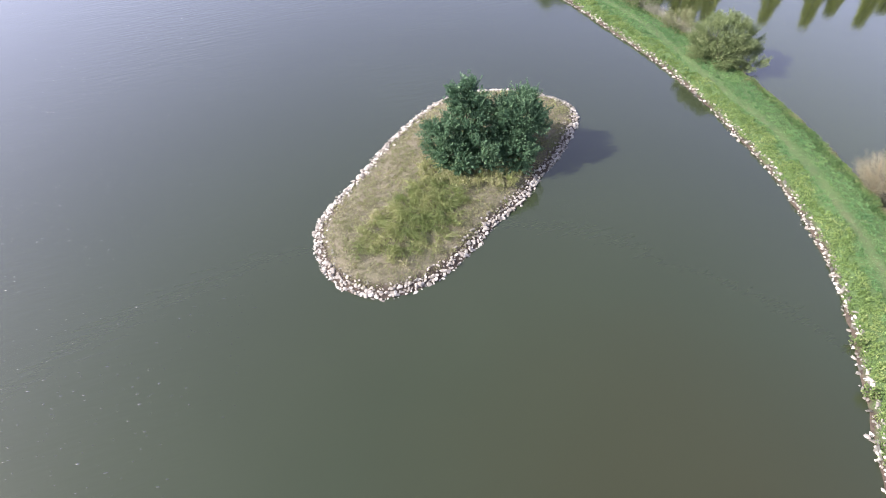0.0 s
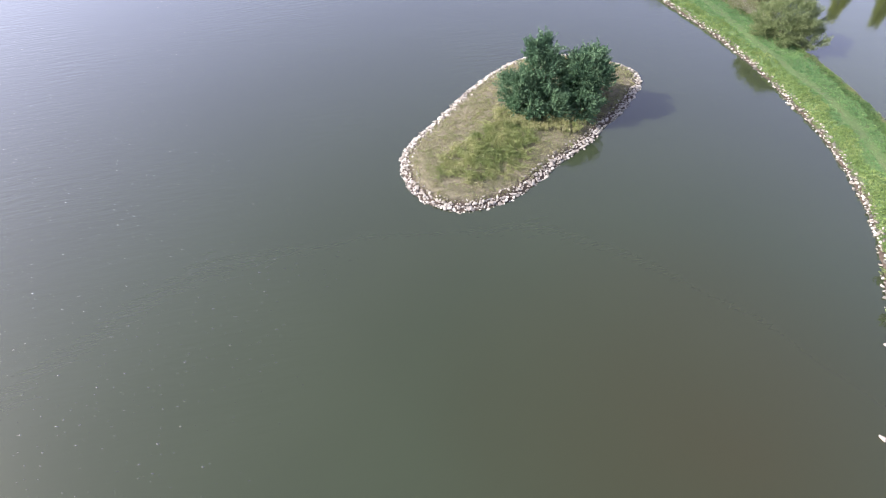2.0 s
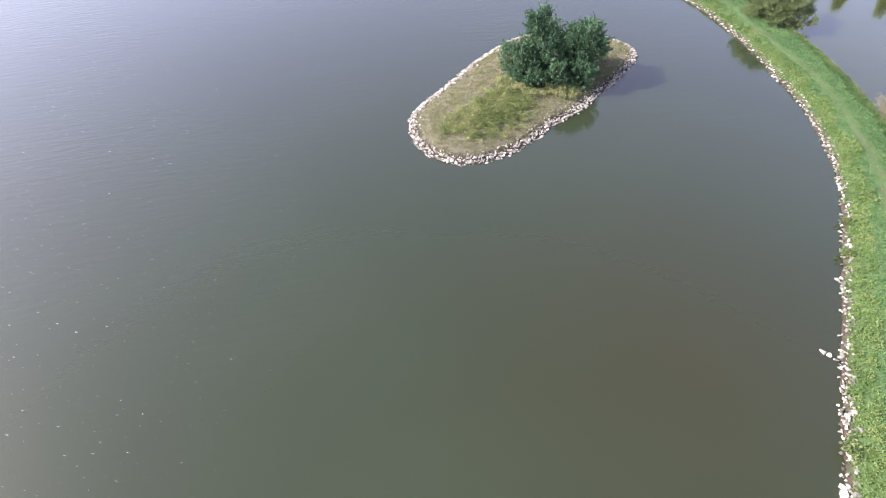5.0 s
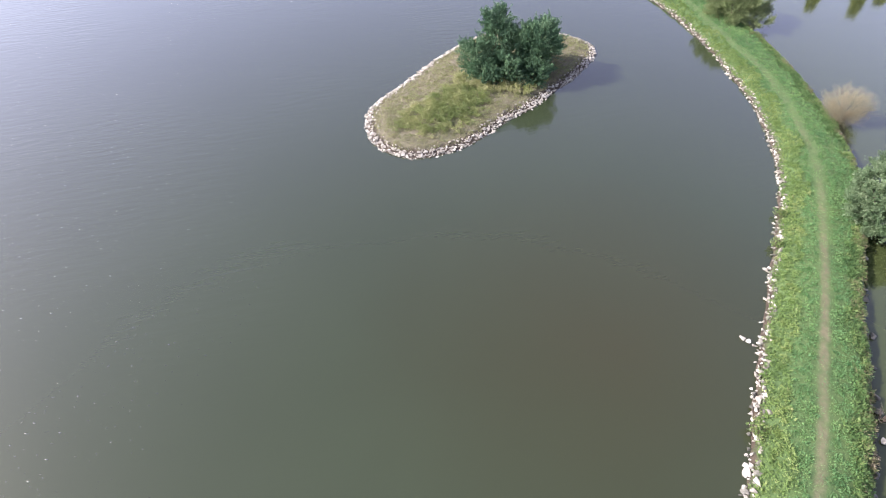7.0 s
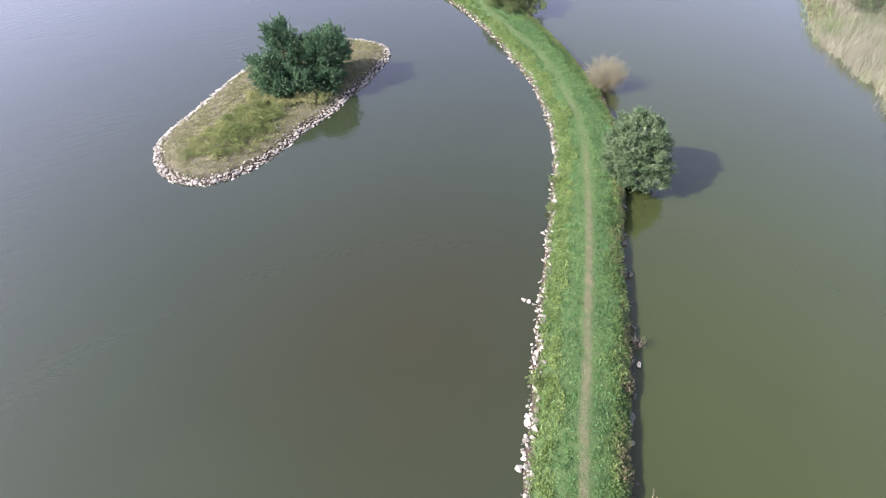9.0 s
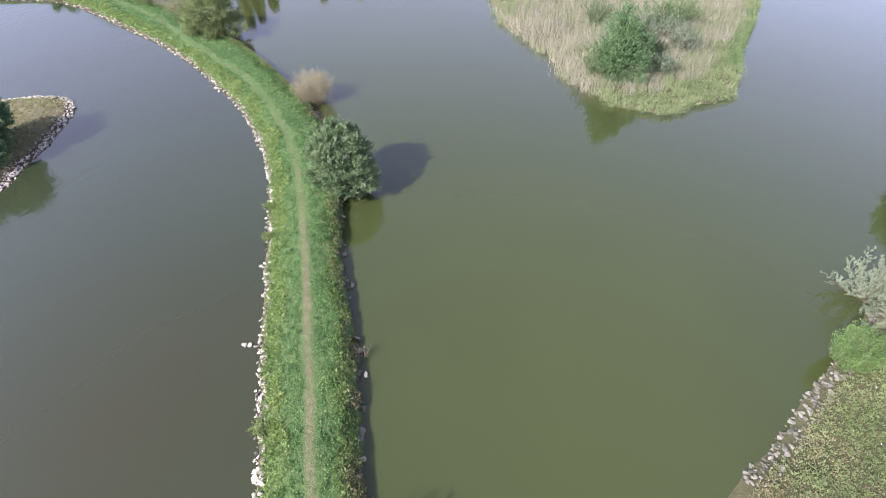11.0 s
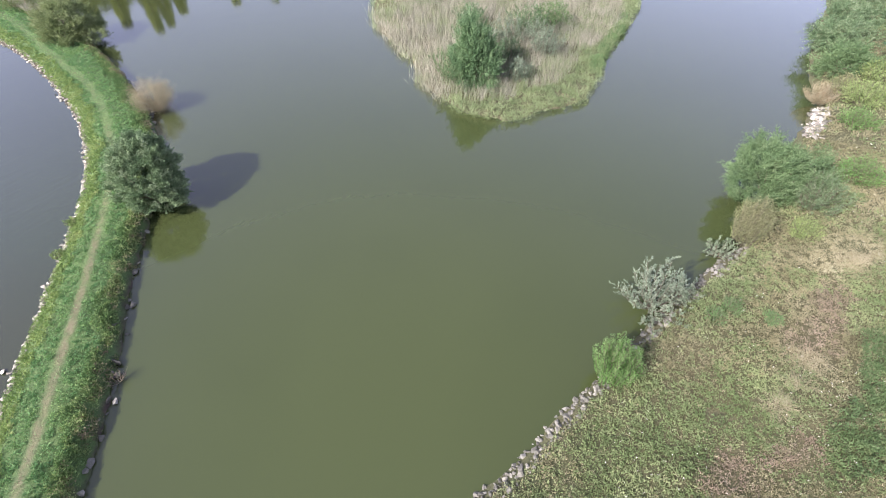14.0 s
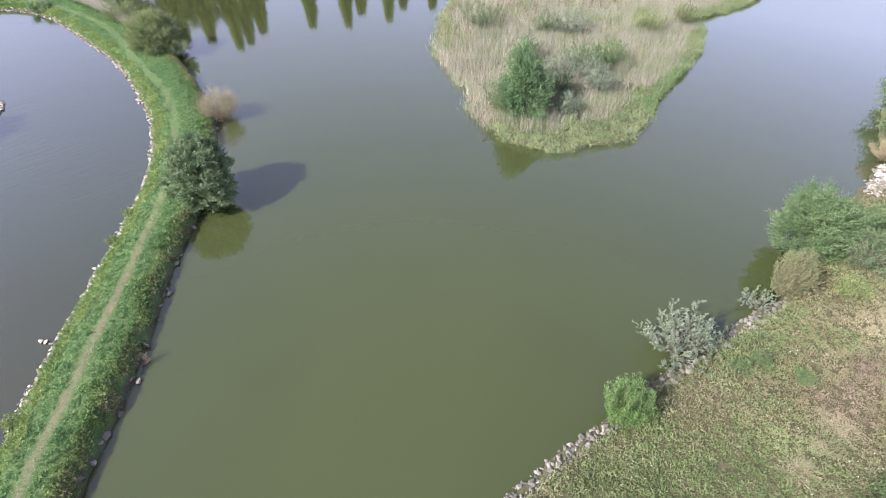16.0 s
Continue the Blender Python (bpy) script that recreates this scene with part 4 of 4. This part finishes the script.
tussocks("island_tree_fringe", q[m], island_height(q[m]), 0.25, 0.6, TUSSOCK, 30, 0.022, 0.72 + 0.2 * wavy(q[m], 0.7, 3.9), "tall straw-coloured grass at the foot of the alders", "grass")

land = lambda q: -depth_in(q, basin_loop)


def near(q, x, y, rx, ry, seed, rough=0.6):
    """How far inside a ragged patch each place lies: above 0 inside, 1 at its middle."""
    return 1 - ((q[:, 0] - x) / rx) ** 2 - ((q[:, 1] - y) / ry) ** 2 + rough * wavy(q, 0.7, seed)


for box, n, per, grow in (((27, -21.5, 61, -3), 40000, 15, 1.0), ((61, -16, 92, 10), 10000, 10, 1.7), ((6, -34, 61, -12), 6000, 10, 1.8)):
    q = scatter(n, box, lambda q: land(q) > 0.5)
    if box[0] == 6:
        q = q[(q[:, 0] < 27) | (q[:, 1] < -21.5)]
    hz = ground_height(q)
    patch = wavy(q, 0.24, 12.5) + 0.6 * wavy(q, 0.8, 3.3)
    lush = np.maximum.reduce([near(q, 38.5, -14.6, 1.5, 1.0, 1.5), near(q, 36.3, -15.6, 1.3, 0.8, 2.5), near(q, 40.8, -18.4, 2.6, 1.2, 3.5), near(q, 34.0, -16.5, 1.2, 0.8, 4.5), np.full(len(q), -2.0)])
    pale = np.maximum.reduce([near(q, 50.3, -13.0, 3.2, 1.6, 5.5), near(q, 57.0, -12.5, 4.0, 1.8, 6.5), np.full(len(q), -2.0)])
    rust = np.maximum.reduce([near(q, 44.6, -14.9, 2.4, 1.3, 7.5), near(q, 38.4, -17.3, 2.4, 0.9, 8.5), near(q, 36.5, -16.4, 1.4, 0.8, 9.5), near(q, 47.5, -14.2, 1.6, 1.0, 10.5), np.full(len(q), -2.0)])
    clump = (1 + 0.6 * wavy(q, 1.5, 44.0) + 0.3 * wavy(q, 3.1, 45.0)).clip(0.35, 1.9)
    roll = rng.normal(0, 0.32, len(q))
    red = rust + roll > 0.68
    green = ~red & ((patch + roll > -0.06) | (lush + roll > 0.3)) & (pale + roll < 0.6)
    dry = ~red & ~green
    plants("meadow_herbs", q[green], hz[green], 0.13 * grow, 0.17 * grow ** 0.5 * clump[green], MEADOW_GREEN, per, 0.075 * grow, 0.42, 1.0,
           0.56 + 0.40 * wavy(q[green], 0.55, 13.0) - 0.30 * lush[green].clip(0, 1), "green herbs and grass covering the sloping bank", "grass")
    plants("meadow_dry_grass", q[dry], hz[dry], 0.12 * grow, 0.18 * grow ** 0.5 * clump[dry], MEADOW_DRY, per, 0.085 * grow, 0.28, 0.8,
           0.48 + 0.30 * wavy(q[dry], 0.6, 14.0) + 0.35 * pale[dry].clip(0, 1), "dry tan seed-heads and grass on the sloping bank", "grass")
    if red.any():
        plants("reddish_grass", q[red], hz[red], 0.12 * grow, 0.18 * clump[red], RED_GRASS, per, 0.085 * grow, 0.26, 0.8, 0.42 + 0.35 * wavy(q[red], 0.7, 15.0), "reddish brown seeding grass in the meadow", "grass")
q = scatter(17000, (30, -24, 60, -8), lambda q: (land(q) > 2.5) & (np.maximum.reduce([near(q, 43.1, -15.5, 0.55, 0.45, 1.0, 0.3), near(q, 40.2, -15.9, 0.45, 0.35, 2.0, 0.3), near(q, 41.6, -15.8, 0.4, 0.25, 3.0, 0.3), near(q, 50.5, -13.4, 0.7, 0.5, 4.0, 0.3)]) > 0.1))
tussocks("straw_tussock", q, ground_height(q), 0.42, 0.30, STRAW, 26, 0.014, np.full(len(q), 0.85), "pale flattened straw tussocks in the meadow", "grass")
q = scatter(15000, (30, -27, 60, -12), lambda q: (land(q) > 3) & (np.maximum(near(q, 46.4, -17.8, 3.4, 1.7, 5.0), near(q, 42.2, -18.6, 2.8, 1.3, 7.0)) > 0.15))
plants("meadow_nettles", q, ground_height(q), 0.16, 0.42 * (1 + 0.5 * wavy(q, 1.4, 61.0)), NETTLE, 24, 0.085, 0.36, 1.0, 0.5 + 0.4 * wavy(q, 0.9, 62.0), "dark green rank nettles in the meadow", "weeds")
q = scatter(1100, (28, -24, 62, -8), lambda q: (land(q) > 1.5) & (wavy(q, 0.25, 20.0) > -0.1))
blades("meadow_flowers", q, ground_height(q) + 0.2, np.full(len(q), 0.05), FLOWER, 2, 0.02, 1.2, 0.04, "small white flower heads dotted over the meadow", "flowers")

q = scatter(60000, (42, 5, 98, 51), lambda q: depth_in(q, reed_loop) > 0.4 * wavy(q, 0.45, 27.0) - 0.1)
q = q[(q[:, 1] < 30) | (rng.uniform(size=len(q)) < 0.35)]
d = depth_in(q, reed_loop)
front = d < 1.3 + 1.3 * wavy(q, 0.25, 1.1) + np.clip((14 - q[:, 1]) * 0.25, 0, 1.6) - 2.6 * (q[:, 0] < 47.5) * (q[:, 1] > 12.5)
hz = reed_height(q)
tall = 1.15 + 0.35 * wavy(q, 0.35, 14.0)
clump = ~front & (wavy(q, 0.9, 51.0) + 0.5 * wavy(q, 0.22, 52.0) + rng.normal(0, 0.25, len(q)) > 0.28)
bed = ~front & ~clump
plants("reed_fringe", q[front], hz[front], 0.28, tall[front] * 0.50 * (1 + 0.7 * wavy(q[front], 1.1, 3.7)), REED_GREEN, 22, 0.19, 0.12, 0.7, 0.5 + 0.4 * wavy(q[front], 0.9, 3.9), "green reeds fringing the island at the waterline", "reeds")
blades("reed_bed", q[bed], hz[bed], tall[bed] * 0.95, REED_TAN, 7, 0.2, 0.3, 0.022, "tall tan dry reeds covering the island", "reeds")
blades("green_reeds", q[clump], hz[clump], tall[clump] * 0.95, REED_GREEN, 7, 0.2, 0.3, 0.022, "grey-green reeds mixed among dry ones on the island", "reeds")
q = scatter(4200, (55, 8, 68, 18), lambda q: (line_distance(q, np.array([(56.6, 10.1), (59.6, 12.0), (63.6, 14.2), (66.0, 15.8)])) < 0.5 + 0.5 * wavy(q, 0.6, 36.0)) & (depth_in(q, reed_loop) > -0.2))
plants("fresh_reeds", q, reed_height(q), 0.22, 0.6 + 0.3 * wavy(q, 0.9, 37.0), WILLOW_GREEN, 16, 0.18, 0.14, 0.7, 0.35 + 0.4 * wavy(q, 0.8, 38.0), "fresh green plants fringing the reed island", "reeds")

strip = curve_points(DIKE_EAST[20:26], 6)
q = scatter(16000, (13, 41, 24, 60), lambda q: (line_distance(q, strip) < 0.9 + 0.5 * wavy(q, 0.5, 33.0)) & (depth_in(q, dike_loop) < 0.8))
blades("reed_strip", q, np.maximum(dike_height(q), -0.05), 1.0 + 0.4 * wavy(q, 0.8, 35.0), REED_TAN, 6, 0.14, 0.3, 0.03, "brownish reeds along the dike's waterline", "reeds")

# ---- stones ----
pale, grey = stone_meshes("pale_stone", 12, LIMESTONE), stone_meshes("grey_stone", 10, GREYSTONE)


def along(line, step, offs, size, closed=False):
    """Places along a line, shifted sideways by offs (from, to), about step apart, with sizes in the range."""
    seg = np.roll(line, -1, 0) - line if closed else np.diff(line, axis=0)
    ln = np.hypot(*seg.T)
    total, s, out = ln.sum(), 0.0, []
    edge = np.concatenate([[0], np.cumsum(ln)])
    while s < total:
        i = min(int(np.searchsorted(edge, s, "right")) - 1, len(seg) - 1)
        t = seg[i] / ln[i]
        o = rng.uniform(*offs)
        p = line[i] + t * (s - edge[i]) + np.array((-t[1], t[0])) * o
        z = size[0] + (size[1] - size[0]) * rng.uniform() ** 1.8
        out.append((p[0], p[1], o, z))
        s += step * rng.uniform(0.6, 1.4)
    return out


ring = []
for o0, o1, step, size in ((-0.16, 0.08, 0.15, (0.12, 0.32)), (0.0, 0.26, 0.135, (0.13, 0.36)), (0.2, 0.46, 0.14, (0.12, 0.34)), (0.4, 0.8, 0.2, (0.11, 0.26))):
    ring += along(island_loop[::-1], step, (o0, o1), size, True)
hz = island_height(np.array([r[:2] for r in ring]))
ring = [(x, y, z + 0.12 * s, s) for (x, y, o, s), z in zip(ring, hz)]
ring.sort(key=lambda r: r[1])
lay_stones(ring[:300], pale, island)
heap("stones", ring[300:], pale, island)

bank_w = [r for r in along(dike_west, 0.065, (-0.36, 0.10), (0.10, 0.28)) if -9 < r[1] < 62 and r[0] > 2]
q = np.array([r[:2] for r in bank_w])
m = wavy(q, 0.35, 31.0) + rng.normal(0, 0.3, len(q)) > -0.55
spots = [(x, y, z + 0.06, s) for (x, y, o, s), z, ok in zip(bank_w, dike_height(q), m) if ok]
for cx, cy, n in ((15.0, 4.2, 12), (14.35, 0.9, 12), (13.3, -2.6, 7), (17.0, 8.4, 7), (19.6, 17.0, 12), (20.2, 20.0, 10), (19.8, 29.0, 10)):
    for k in range(n):
        x, y = cx - 0.12 + rng.normal(0, 0.16), cy + rng.normal(0, 0.6)
        spots.append((x, y, float(dike_height(np.array([(x, y)]))[0]) + 0.08, rng.uniform(0.18, 0.4)))
spots.append((14.55, 3.95, 0.02, 0.3)), spots.append((14.75, 3.8, 0.05, 0.25)), spots.append((12.35, -4.1, 0.0, 0.38))
bank_e = [r for r in along(dike_east, 0.42, (0.0, 0.45), (0.14, 0.42)) if -8 < r[1] < 34]
q = np.array([r[:2] for r in bank_e])
m = rng.uniform(size=len(q)) < 0.55
far = [(x, y, z + 0.05, s) for (x, y, o, s), z, ok in zip(bank_e, dike_height(q), m) if ok]
far += [(19.08, 1.55, 0.12, 0.55), (18.95, 0.85, 0.08, 0.36), (18.63, -0.45, 0.05, 0.30), (20.3, 4.65, 0.08, 0.36), (20.9, 6.9, 0.1, 0.42), (19.7, 3.0, 0.02, 0.2)]
spots.sort(key=lambda r: r[1])
lay_stones([s for k, s in enumerate(spots[:300]) if k % 3], pale, dike)
lay_stones(spots[:300:3], grey, dike)
heap("stones", spots[300::3], grey, dike)
heap("stones", [s for k, s in enumerate(spots[300:]) if k % 3], pale, dike)
lay_stones(far, grey, dike, "grey_stone")

shore = curve_points(SHORE[7:18], 6)
bank = along(shore, 0.05, (-0.7, 0.14), (0.11, 0.30)) + along(shore, 0.4, (-0.4, 0.1), (0.18, 0.36))
q = np.array([r[:2] for r in bank])
bank = [(x, y, z + 0.05, s) for (x, y, o, s), z in zip(bank, ground_height(q)) if x < 52]
bank.sort(key=lambda r: r[0])
lay_stones(bank[:300], grey, ground)
if len(bank) > 300:
    heap("stones", bank[300:], grey, ground)
pile = [(63.2 + rng.uniform(-2.1, 2.8), -4.65 + rng.normal(0, 0.3)) for k in range(200)]
pile = [(x, y + 0.4 * (x - 63.2), 0.14 + 0.36 * rng.uniform() ** 1.6) for x, y in pile]
hz = ground_height(np.array([p[:2] for p in pile]))
pile = [(x, y, z + 0.12, s) for (x, y, s), z in zip(pile, hz)]
rubble = tagged(new("rubble_pile"), "heap of broken pale rubble at the waterline", "rubble")
lay_stones(pile[::2], pale, rubble)
lay_stones(pile[1::2], grey, rubble)
